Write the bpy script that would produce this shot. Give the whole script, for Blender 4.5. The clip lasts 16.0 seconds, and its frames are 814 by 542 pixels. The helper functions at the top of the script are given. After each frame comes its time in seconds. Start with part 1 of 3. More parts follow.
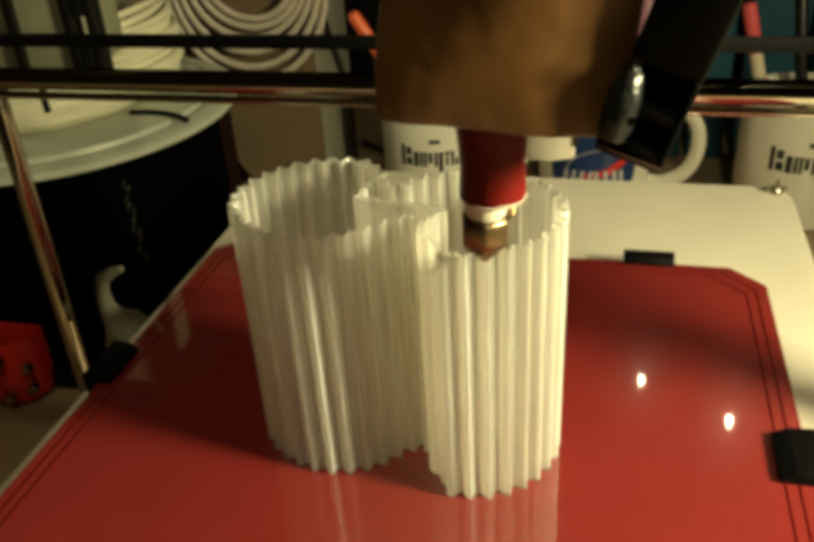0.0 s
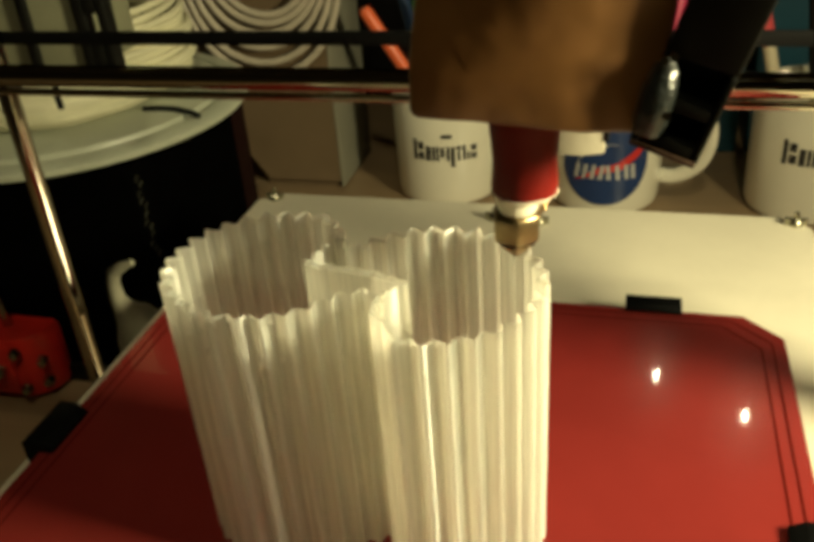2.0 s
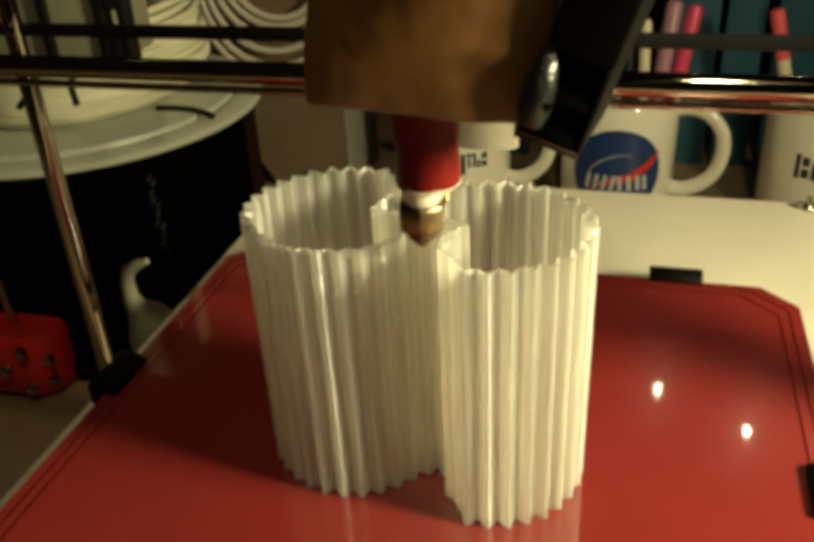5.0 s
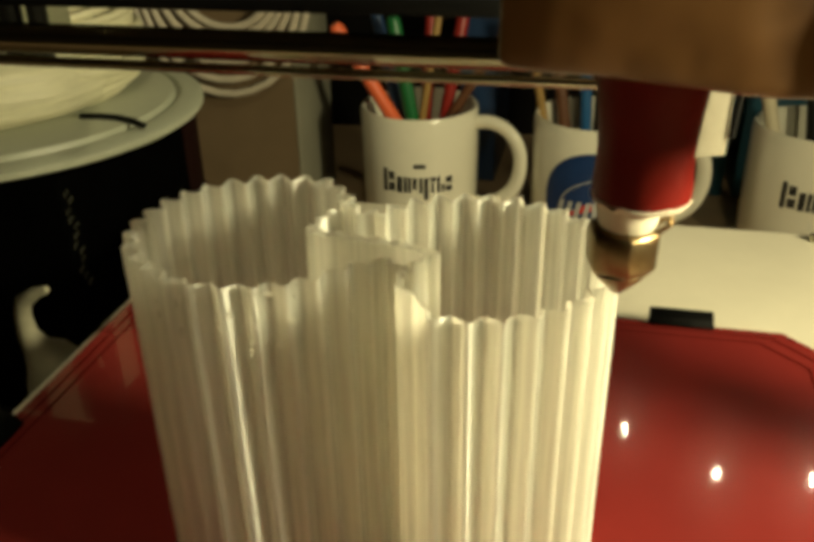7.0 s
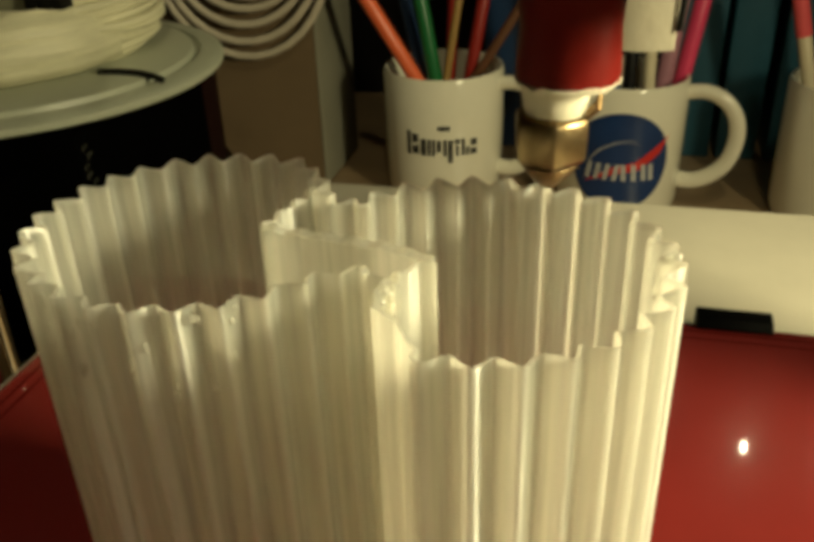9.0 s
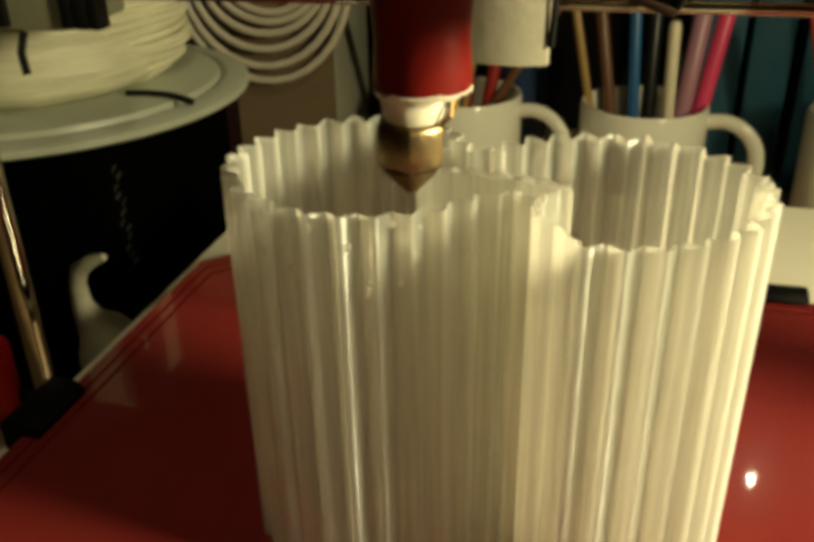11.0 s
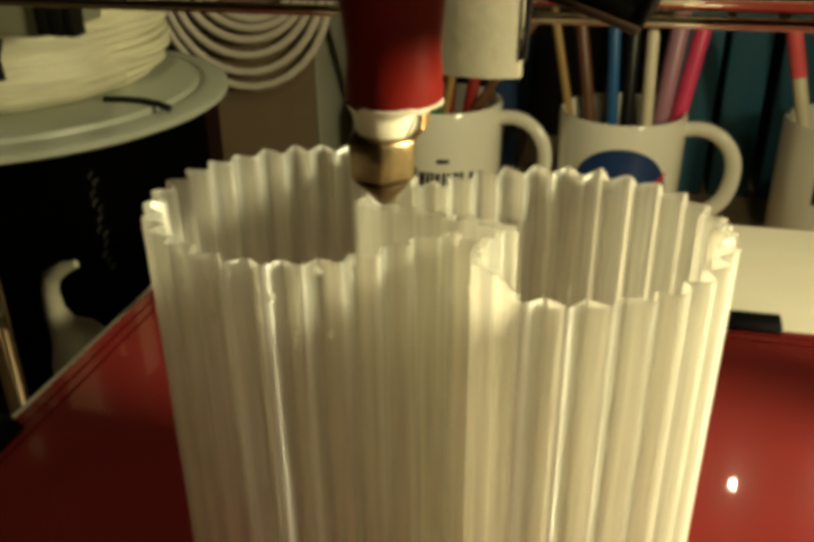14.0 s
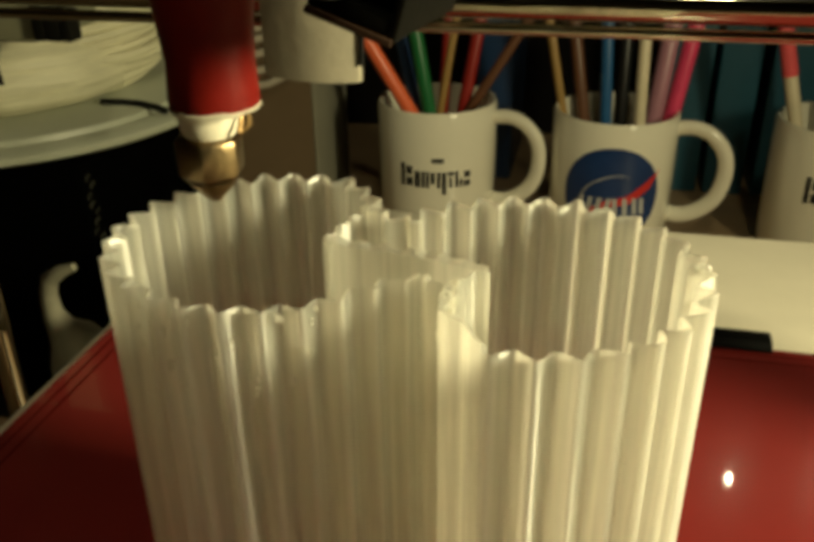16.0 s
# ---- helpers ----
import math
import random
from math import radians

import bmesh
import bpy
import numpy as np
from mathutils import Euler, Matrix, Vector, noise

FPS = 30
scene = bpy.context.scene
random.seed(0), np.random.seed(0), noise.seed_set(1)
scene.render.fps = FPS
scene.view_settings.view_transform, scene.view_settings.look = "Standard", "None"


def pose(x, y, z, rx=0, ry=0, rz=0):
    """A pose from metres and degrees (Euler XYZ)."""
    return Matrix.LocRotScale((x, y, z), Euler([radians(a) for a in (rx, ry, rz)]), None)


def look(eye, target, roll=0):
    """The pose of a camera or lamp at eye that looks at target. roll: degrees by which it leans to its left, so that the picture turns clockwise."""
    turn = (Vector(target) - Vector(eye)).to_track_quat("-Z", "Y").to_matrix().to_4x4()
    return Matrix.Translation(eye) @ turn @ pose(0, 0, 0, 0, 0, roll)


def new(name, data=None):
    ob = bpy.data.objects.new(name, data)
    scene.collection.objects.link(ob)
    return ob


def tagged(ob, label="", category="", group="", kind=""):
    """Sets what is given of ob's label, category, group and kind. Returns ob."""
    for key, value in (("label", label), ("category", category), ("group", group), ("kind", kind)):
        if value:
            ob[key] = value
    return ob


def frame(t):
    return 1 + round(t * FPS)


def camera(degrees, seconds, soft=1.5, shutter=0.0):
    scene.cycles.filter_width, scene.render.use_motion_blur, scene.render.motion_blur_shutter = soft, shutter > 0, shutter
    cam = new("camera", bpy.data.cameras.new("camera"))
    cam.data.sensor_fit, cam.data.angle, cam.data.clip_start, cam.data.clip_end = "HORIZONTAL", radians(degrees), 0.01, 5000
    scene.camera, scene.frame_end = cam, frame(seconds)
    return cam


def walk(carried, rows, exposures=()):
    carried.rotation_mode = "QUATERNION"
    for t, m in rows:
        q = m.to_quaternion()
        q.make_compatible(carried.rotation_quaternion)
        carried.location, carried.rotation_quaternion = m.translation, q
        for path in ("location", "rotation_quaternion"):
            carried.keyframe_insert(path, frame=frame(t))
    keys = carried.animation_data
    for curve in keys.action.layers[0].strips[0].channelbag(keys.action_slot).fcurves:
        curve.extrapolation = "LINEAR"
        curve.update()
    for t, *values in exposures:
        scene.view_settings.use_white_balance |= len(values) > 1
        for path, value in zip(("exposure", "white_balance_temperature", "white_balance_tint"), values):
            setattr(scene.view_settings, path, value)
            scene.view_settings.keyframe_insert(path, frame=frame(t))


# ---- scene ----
cam = camera(51.38, 16.0, soft=5.0, shutter=0.5)
# seconds, eye, yaw, pitch, roll
PATH = [
    (0, 0.0254, -0.2589, 0.1678, 13.22, -30.23, 3.28),
    (0.5, 0.0284, -0.2584, 0.1667, 13.72, -30.08, 3.61),
    (1, 0.0290, -0.2583, 0.1682, 13.94, -30.23, 3.53),
    (1.5, 0.0292, -0.2603, 0.1667, 14.04, -30.26, 3.64),
    (2, 0.0308, -0.2605, 0.1685, 14.27, -30.50, 3.92),
    (2.5, 0.0300, -0.2607, 0.1676, 14.20, -30.65, 3.83),
    (3, 0.0304, -0.2623, 0.1674, 14.24, -30.62, 3.79),
    (3.5, 0.0281, -0.2645, 0.1660, 14.24, -30.30, 3.90),
    (3.7, 0.0275, -0.2636, 0.1658, 14.19, -30.34, 3.86),
    (5.8, 0.0199, -0.2564, 0.1627, 14.23, -29.68, 1.14),
    (6, 0.0219, -0.2526, 0.1598, 13.27, -29.83, 0.91),
    (6.5, 0.0169, -0.2445, 0.1532, 12.89, -29.24, 1.42),
    (7, 0.0100, -0.2156, 0.1387, 12.51, -27.67, 0.97),
    (7.5, 0.0062, -0.2039, 0.1295, 12.75, -28.86, 0.83),
    (8, 0.0071, -0.2075, 0.1261, 13.27, -29.56, 1.87),
    (8.5, 0.0083, -0.2031, 0.1222, 13.01, -29.60, 1.60),
    (9, 0.0064, -0.2122, 0.1245, 13.66, -29.00, 1.77),
    (9.5, 0.0001, -0.2107, 0.1218, 13.83, -28.35, 1.61),
    (10, -0.0055, -0.2130, 0.1218, 13.98, -27.80, 1.42),
    (10.2, -0.0074, -0.2134, 0.1223, 13.86, -27.65, 1.31),
    (12.3, -0.0092, -0.2142, 0.1235, 13.69, -26.82, 0.80),
    (12.5, -0.0092, -0.2146, 0.1244, 13.51, -26.77, 0.91),
    (13, -0.0057, -0.2145, 0.1258, 13.38, -26.31, 0.25),
    (13.5, -0.0050, -0.2127, 0.1240, 12.92, -26.58, 0.09),
    (14, -0.0037, -0.2137, 0.1241, 12.99, -26.84, 0.54),
    (14.5, -0.0013, -0.2138, 0.1262, 12.92, -27.21, 0.64),
    (15, 0.0003, -0.2166, 0.1272, 12.80, -27.30, 0.73),
    (15.5, 0.0003, -0.2163, 0.1271, 12.76, -27.08, 1.07),
    (16, -0.0010, -0.2165, 0.1276, 12.79, -27.09, 0.72),
]
walk(cam, [(t, pose(x, y, z, 90 + pitch, roll, yaw)) for t, x, y, z, yaw, pitch, roll in PATH],
     exposures=[(0.0, 0.12), (2.0, 0.12), (3.0, 0.11), (3.5, -0.08), (6.0, 0.12), (7.0, 0.07), (7.5, -0.14), (8.5, -0.26), (9.5, -0.27), (10.0, -0.24), (12.5, 0.11), (13.0, 0.14), (14.0, -0.08), (14.5, -0.18), (15.0, -0.34), (16.0, -0.33)])

# ---- light ----
world = bpy.data.worlds.new("room_dusk")
world.use_nodes = True
world.node_tree.nodes["Background"].inputs[0].default_value = (1.0, 0.8, 0.55, 1)
world.node_tree.nodes["Background"].inputs[1].default_value = 0.01
scene.world = world


def area_lamp(name, eye, target, size, watts, colour):
    lamp = bpy.data.lights.new(name, "AREA")
    lamp.shape, lamp.size, lamp.energy, lamp.color = "DISK", size, watts, colour
    ob = new(name, lamp)
    ob.matrix_world = look(eye, target)
    return ob


# a small bright lamp standing close to the right of the printer, and a weaker unseen fill lamp added high in front of
# it
area_lamp("side_light", (0.34, -0.145, 0.19), (-0.10, -0.27, -0.02), 0.10, 4.4, (1.0, 0.90, 0.51))
area_lamp("room_fill", (0.12, -0.52, 1.05), (0.0, -0.05, 0.0), 0.08, 2.0, (1.0, 0.90, 0.51))

BULBS = [(0.086, 0.723, 0.570), (0.201, 0.678, 0.592), (0.311, 0.670, 0.573)]


# ---- materials ----
def material(name, colour, rough=0.5, metal=0.0, vary=0.12, scale=60.0, bump=0.0, bump_scale=400.0, stretch=(1, 1, 1),
             coat=0.0, emit=None, specular=0.5):
    m = bpy.data.materials.new(name)
    m.use_nodes = True
    nt, n = m.node_tree, m.node_tree.nodes
    b = n["Principled BSDF"]
    tc, mp = n.new("ShaderNodeTexCoord"), n.new("ShaderNodeMapping")
    mp.inputs["Scale"].default_value = stretch
    nt.links.new(tc.outputs["Object"], mp.inputs["Vector"])
    coarse, fine = n.new("ShaderNodeTexNoise"), n.new("ShaderNodeTexNoise")
    coarse.inputs["Scale"].default_value, fine.inputs["Scale"].default_value = scale, scale * 7
    coarse.inputs["Detail"].default_value = 5
    for t in (coarse, fine):
        nt.links.new(mp.outputs[0], t.inputs["Vector"])
    add = n.new("ShaderNodeMath")
    add.operation = "MULTIPLY_ADD"
    nt.links.new(fine.outputs[0], add.inputs[0])
    add.inputs[1].default_value = 0.4
    nt.links.new(coarse.outputs[0], add.inputs[2])
    ramp = n.new("ShaderNodeMapRange")
    ramp.inputs[1].default_value, ramp.inputs[2].default_value = 0.4, 1.0
    ramp.inputs[3].default_value, ramp.inputs[4].default_value = 1 - vary, 1 + vary
    nt.links.new(add.outputs[0], ramp.inputs[0])
    mul = n.new("ShaderNodeVectorMath")
    mul.operation = "SCALE"
    mul.inputs[0].default_value = colour
    nt.links.new(ramp.outputs[0], mul.inputs["Scale"])
    nt.links.new(mul.outputs[0], b.inputs["Base Color"])
    rr = n.new("ShaderNodeMapRange")
    rr.inputs[1].default_value, rr.inputs[2].default_value = 0.4, 1.0
    rr.inputs[3].default_value, rr.inputs[4].default_value = max(0.02, rough * 0.85), min(1.0, rough * 1.2)
    nt.links.new(add.outputs[0], rr.inputs[0])
    nt.links.new(rr.outputs[0], b.inputs["Roughness"])
    b.inputs["Metallic"].default_value = metal
    b.inputs["Coat Weight"].default_value = coat
    b.inputs["Coat Roughness"].default_value = 0.03
    b.inputs["Specular IOR Level"].default_value = specular
    if bump:
        bt, bp = n.new("ShaderNodeTexNoise"), n.new("ShaderNodeBump")
        bt.inputs["Scale"].default_value = bump_scale
        nt.links.new(mp.outputs[0], bt.inputs["Vector"])
        bp.inputs["Strength"].default_value, bp.inputs["Distance"].default_value = bump, 0.001
        nt.links.new(bt.outputs[0], bp.inputs["Height"])
        nt.links.new(bp.outputs[0], b.inputs["Normal"])
    if emit:
        b.inputs["Emission Color"].default_value = (*emit[:3], 1)
        b.inputs["Emission Strength"].default_value = emit[3]
    return m


def translucent_plastic():
    """Natural, milky filament: partly clear, partly scattering, with upright streaks and fine printed layers."""
    m = material("natural_plastic", (0.80, 0.88, 0.87), 0.24, vary=0.04, scale=90, stretch=(1, 1, 0.25))
    nt, n = m.node_tree, m.node_tree.nodes
    b, out = n["Principled BSDF"], n["Material Output"]

    def mixed(one, two, share):
        node = n.new("ShaderNodeMixShader")
        nt.links.new(one.outputs[0], node.inputs[1])
        nt.links.new(two.outputs[0], node.inputs[2])
        if hasattr(share, "is_linked"):
            nt.links.new(share, node.inputs[0])
        else:
            node.inputs[0].default_value = share
        return node

    tc, mp = n.new("ShaderNodeTexCoord"), n.new("ShaderNodeMapping")
    mp.inputs["Scale"].default_value = (1, 1, 0.03)
    nt.links.new(tc.outputs["Object"], mp.inputs["Vector"])
    streak, wave = n.new("ShaderNodeTexNoise"), n.new("ShaderNodeTexWave")
    streak.inputs["Scale"].default_value, streak.inputs["Detail"].default_value = 900, 4
    nt.links.new(mp.outputs[0], streak.inputs["Vector"])
    wave.bands_direction = "Z"
    wave.inputs["Scale"].default_value, wave.inputs["Distortion"].default_value = 420, 1.5
    nt.links.new(tc.outputs["Object"], wave.inputs["Vector"])
    upright_bump, layer_bump = n.new("ShaderNodeBump"), n.new("ShaderNodeBump")
    upright_bump.inputs["Strength"].default_value, upright_bump.inputs["Distance"].default_value = 0.22, 0.0003
    layer_bump.inputs["Strength"].default_value, layer_bump.inputs["Distance"].default_value = 0.06, 0.0002
    nt.links.new(streak.outputs[0], upright_bump.inputs["Height"])
    nt.links.new(wave.outputs["Fac"], layer_bump.inputs["Height"])
    nt.links.new(upright_bump.outputs[0], layer_bump.inputs["Normal"])
    # the printed layers spread a gleam up and down, never sideways
    upright = n.new("ShaderNodeCombineXYZ")
    upright.inputs[2].default_value = 1.0
    tr, glass = n.new("ShaderNodeBsdfTranslucent"), n.new("ShaderNodeBsdfGlass")
    clear, gleam = n.new("ShaderNodeBsdfTransparent"), n.new("ShaderNodeBsdfAnisotropic")
    tr.inputs[0].default_value = (0.97, 0.93, 0.85, 1)
    glass.inputs["Color"].default_value = (0.98, 0.985, 0.95, 1)
    glass.inputs["Roughness"].default_value, glass.inputs["IOR"].default_value = 0.20, 1.45
    clear.inputs[0].default_value = (0.97, 0.97, 0.94, 1)
    gleam.inputs["Color"].default_value = (1.0, 1.0, 1.0, 1)
    gleam.inputs["Roughness"].default_value, gleam.inputs["Anisotropy"].default_value = 0.27, -0.85
    nt.links.new(upright.outputs[0], gleam.inputs["Tangent"])
    for node in (b, glass, gleam):
        nt.links.new(layer_bump.outputs[0], node.inputs["Normal"])
    share = n.new("ShaderNodeMapRange")
    share.inputs[1].default_value, share.inputs[2].default_value = 0.3, 0.7
    share.inputs[3].default_value, share.inputs[4].default_value = 0.14, 0.40
    nt.links.new(streak.outputs[0], share.inputs[0])
    milk = mixed(b, tr, 0.80)
    body = mixed(milk, glass, share.outputs[0])
    thin = mixed(body, clear, 0.33)
    skin = mixed(thin, gleam, 0.08)
    nt.links.new(skin.outputs[0], out.inputs[0])
    return m


PLASTIC = translucent_plastic()
RED_BED = material("red_heatbed", (0.215, 0.023, 0.020), 0.17, vary=0.10, scale=12, coat=1.0, specular=0.4)
RED_BED.node_tree.nodes["Principled BSDF"].inputs["Coat IOR"].default_value = 1.75
RED_BED.node_tree.nodes["Principled BSDF"].inputs["Coat Roughness"].default_value = 0.035
MAROON = material("maroon_cloth", (0.012, 0.003, 0.002), 0.8, specular=0.1)
RED_DARK = material("dark_red_track", (0.08, 0.006, 0.004), 0.6, specular=0.0)
WHITE_BOARD = material("white_board", (0.64, 0.59, 0.475), 0.5, vary=0.05, scale=30, bump=0.1)
BLACK_STEEL = material("black_steel", (0.004, 0.004, 0.004), 0.6, vary=0.3, specular=0.06)
CHROME = material("chrome", (0.50, 0.46, 0.37), 0.07, 1.0, vary=0.08, scale=20, stretch=(0.2, 4, 4))
STEEL_WORN = material("worn_steel", (0.42, 0.40, 0.30), 0.25, 1.0, vary=0.3, scale=300)
BRASS = material("brass", (0.30, 0.22, 0.12), 0.34, 1.0, vary=0.25, scale=150, bump=0.15)
BRASS_DIRTY = material("scorched_brass", (0.25, 0.16, 0.07), 0.4, 0.9, vary=0.4, scale=200, bump=0.2)
RED_TAPE = material("red_tape", (0.155, 0.007, 0.0045), 0.42, specular=0.2, vary=0.15, scale=90, bump=0.15, bump_scale=250)
PTFE = material("white_insulator", (0.75, 0.71, 0.58), 0.5, vary=0.08, scale=120, bump=0.15)
PAD = material("grey_insulator", (0.27, 0.245, 0.185), 0.6, vary=0.1, scale=120, bump=0.15)
DARK_LIP = material("dark_brown_plastic", (0.035, 0.016, 0.007), 0.5)
BRACKET = material("pale_plastic", (0.22, 0.21, 0.155), 0.5, vary=0.15, scale=90)
FAN_BLACK = material("fan_plastic", (0.004, 0.004, 0.003), 0.55, vary=0.25, scale=80, specular=0.08)
KAPTON = material("brown_tape", (0.115, 0.051, 0.013), 0.40, vary=0.25, scale=30, bump=0.9, bump_scale=70, coat=0.2)
RUBBER = material("black_belt", (0.004, 0.004, 0.004), 0.7, specular=0.15)
BLACK_PLASTIC = material("black_plastic", (0.006, 0.006, 0.005), 0.45, vary=0.25, scale=80, specular=0.15)
CERAMIC = material("white_ceramic", (0.82, 0.78, 0.65), 0.12, vary=0.03, scale=25, coat=0.5)
PRINT_BLACK = material("black_print", (0.02, 0.02, 0.02), 0.3)
LOGO_BLUE = material("blue_print", (0.015, 0.042, 0.14), 0.2, vary=0.15)
LOGO_RED = material("red_print", (0.60, 0.035, 0.03), 0.2)
LOGO_WHITE = material("white_print", (0.48, 0.48, 0.48), 0.3)
SPOOL_WHITE = material("spool_plastic", (0.46, 0.48, 0.38), 0.4, vary=0.06, scale=40)
FILAMENT = material("filament", (0.66, 0.63, 0.45), 0.5, vary=0.16, scale=70, bump=0.8, bump_scale=110, stretch=(0.5, 0.5, 5))
BOX_BLACK = material("black_card", (0.0016, 0.0016, 0.0016), 0.9, vary=0.3, specular=0.0)
GREY_PRINT = material("grey_print", (0.045, 0.045, 0.035), 0.7, specular=0.1)
CARD = material("brown_card", (0.155, 0.105, 0.058), 0.7, vary=0.12, scale=18, bump=0.1)
CARD_LIGHT = material("pale_card", (0.24, 0.23, 0.175), 0.7, vary=0.1, scale=25)
GREY_CAP = material("grey_cap", (0.010, 0.012, 0.011), 0.30, vary=0.3, bump=0.5, bump_scale=500)
OLIVE = material("olive_grey_plastic", (0.20, 0.20, 0.13), 0.6, vary=0.1)
CABLE = material("white_cable", (0.52, 0.46, 0.37), 0.4)
TABLE = material("tan_table", (0.36, 0.25, 0.15), 0.35, vary=0.15, scale=8, stretch=(0.3, 6, 1))
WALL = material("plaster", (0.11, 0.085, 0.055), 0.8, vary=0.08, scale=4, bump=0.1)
DARK = material("near_black", (0.006, 0.005, 0.005), 0.8, specular=0.1)
TEAL = material("teal_binder", (0.026, 0.11, 0.17), 0.45, vary=0.15, scale=20)
RED_PRINTED = material("red_printed_plastic", (0.72, 0.028, 0.018), 0.30, vary=0.12, scale=100, bump=0.2)
BULB = material("lit_bulb", (1, 0.9, 0.7), 0.5, emit=(1.0, 0.88, 0.56, 220.0))
PEN = {n: material("pen_" + n, c, 0.35, vary=0.1) for n, c in dict(
    orange=(0.85, 0.16, 0.06), green=(0.01, 0.14, 0.04), red=(0.30, 0.02, 0.015), tan=(0.36, 0.22, 0.07), blue=(0.02, 0.11, 0.28),
    pink=(0.75, 0.06, 0.16), mauve=(0.42, 0.20, 0.26), cream=(0.72, 0.63, 0.45), brown=(0.14, 0.06, 0.03), black=(0.01, 0.01, 0.01),
    navy=(0.02, 0.05, 0.13), rose=(0.85, 0.12, 0.14)).items()}


# ---- building helpers ----
def part(name, bm, mat, parent=None, label="", smooth=True, crease=38):
    me = bpy.data.meshes.new(name)
    bmesh.ops.recalc_face_normals(bm, faces=bm.faces[:])
    bm.to_mesh(me)
    bm.free()
    me.materials.append(mat)
    if smooth:
        me.shade_smooth()
        me.set_sharp_from_angle(angle=radians(crease))
    ob = new(name, me)
    if parent is not None:
        ob.parent = parent
    if label:
        ob["label"] = label
    return ob


def thing(name, place, label, category, group="", kind=""):
    ob = new(name)
    ob.empty_display_size = 0.01
    ob.matrix_world = place
    return tagged(ob, label, category, group, kind)


def brick(bm, x0, x1, y0, y1, z0, z1, bevel=0.0, m=None):
    """A box, rounded at its edges, added to bm."""
    made = bmesh.new()
    bmesh.ops.create_cube(made, size=1)
    bmesh.ops.transform(made, matrix=Matrix.Translation(((x0 + x1) / 2, (y0 + y1) / 2, (z0 + z1) / 2)) @ Matrix.Diagonal((x1 - x0, y1 - y0, z1 - z0, 1)), verts=made.verts)
    if bevel:
        bmesh.ops.bevel(made, geom=made.edges[:], offset=bevel, segments=2, affect="EDGES", profile=0.5)
    join(bm, made, m)
    return bm


def join(bm, made, m=None):
    if m is not None:
        bmesh.ops.transform(made, matrix=m, verts=made.verts)
    me = bpy.data.meshes.new("scratch")
    made.to_mesh(me)
    made.free()
    bm.from_mesh(me)
    bpy.data.meshes.remove(me)


def lathe(bm, profile, steps=40, centre=(0, 0), closed=False):
    """Turn a profile of (radius, z) about the z axis."""
    rings = []
    for r, z in profile:
        if r < 1e-6:
            rings.append([bm.verts.new((centre[0], centre[1], z))])
        else:
            rings.append([bm.verts.new((centre[0] + r * math.cos(2 * math.pi * i / steps), centre[1] + r * math.sin(2 * math.pi * i / steps), z)) for i in range(steps)])
    pairs = list(zip(rings, rings[1:] + ([rings[0]] if closed else [])))
    if not closed:
        pairs = pairs[:len(rings) - 1]
    for a, b in pairs:
        for i in range(steps):
            j = (i + 1) % steps
            if len(a) == 1 and len(b) == 1:
                continue
            if len(a) == 1:
                bm.faces.new((a[0], b[i], b[j]))
            elif len(b) == 1:
                bm.faces.new((a[i], a[j], b[0]))
            else:
                bm.faces.new((a[i], a[j], b[j], b[i]))
    return bm


def sweep(bm, points, radius, steps=10, closed=False, flat=1.0):
    """A round bar along points; radius may be a number or one per point."""
    points = [Vector(p) for p in points]
    n = len(points)
    radii = radius if isinstance(radius, (list, tuple)) else [radius] * n
    side = None
    rings = []
    for i, p in enumerate(points):
        a = points[(i - 1) % n] if closed or i else points[0]
        b = points[(i + 1) % n] if closed or i < n - 1 else points[-1]
        way = (b - a).normalized()
        if side is None:
            side = way.orthogonal().normalized()
        side = (side - way * side.dot(way)).normalized()
        up = way.cross(side)
        rings.append([bm.verts.new(p + radii[i] * (math.cos(2 * math.pi * k / steps) * side + flat * math.sin(2 * math.pi * k / steps) * up)) for k in range(steps)])
    for i in range(n if closed else n - 1):
        a, b = rings[i], rings[(i + 1) % n]
        for k in range(steps):
            j = (k + 1) % steps
            bm.faces.new((a[k], a[j], b[j], b[k]))
    if not closed:
        bm.faces.new(rings[0])
        bm.faces.new(rings[-1])
    return bm


def prism(bm, outline, z0, z1):
    low = [bm.verts.new((x, y, z0)) for x, y in outline]
    top = [bm.verts.new((x, y, z1)) for x, y in outline]
    n = len(outline)
    bm.faces.new(low[::-1])
    bm.faces.new(top)
    for i in range(n):
        j = (i + 1) % n
        bm.faces.new((low[i], low[j], top[j], top[i]))
    return bm


ORIGIN = pose(0, 0, 0)
TABLE_Z = -0.135


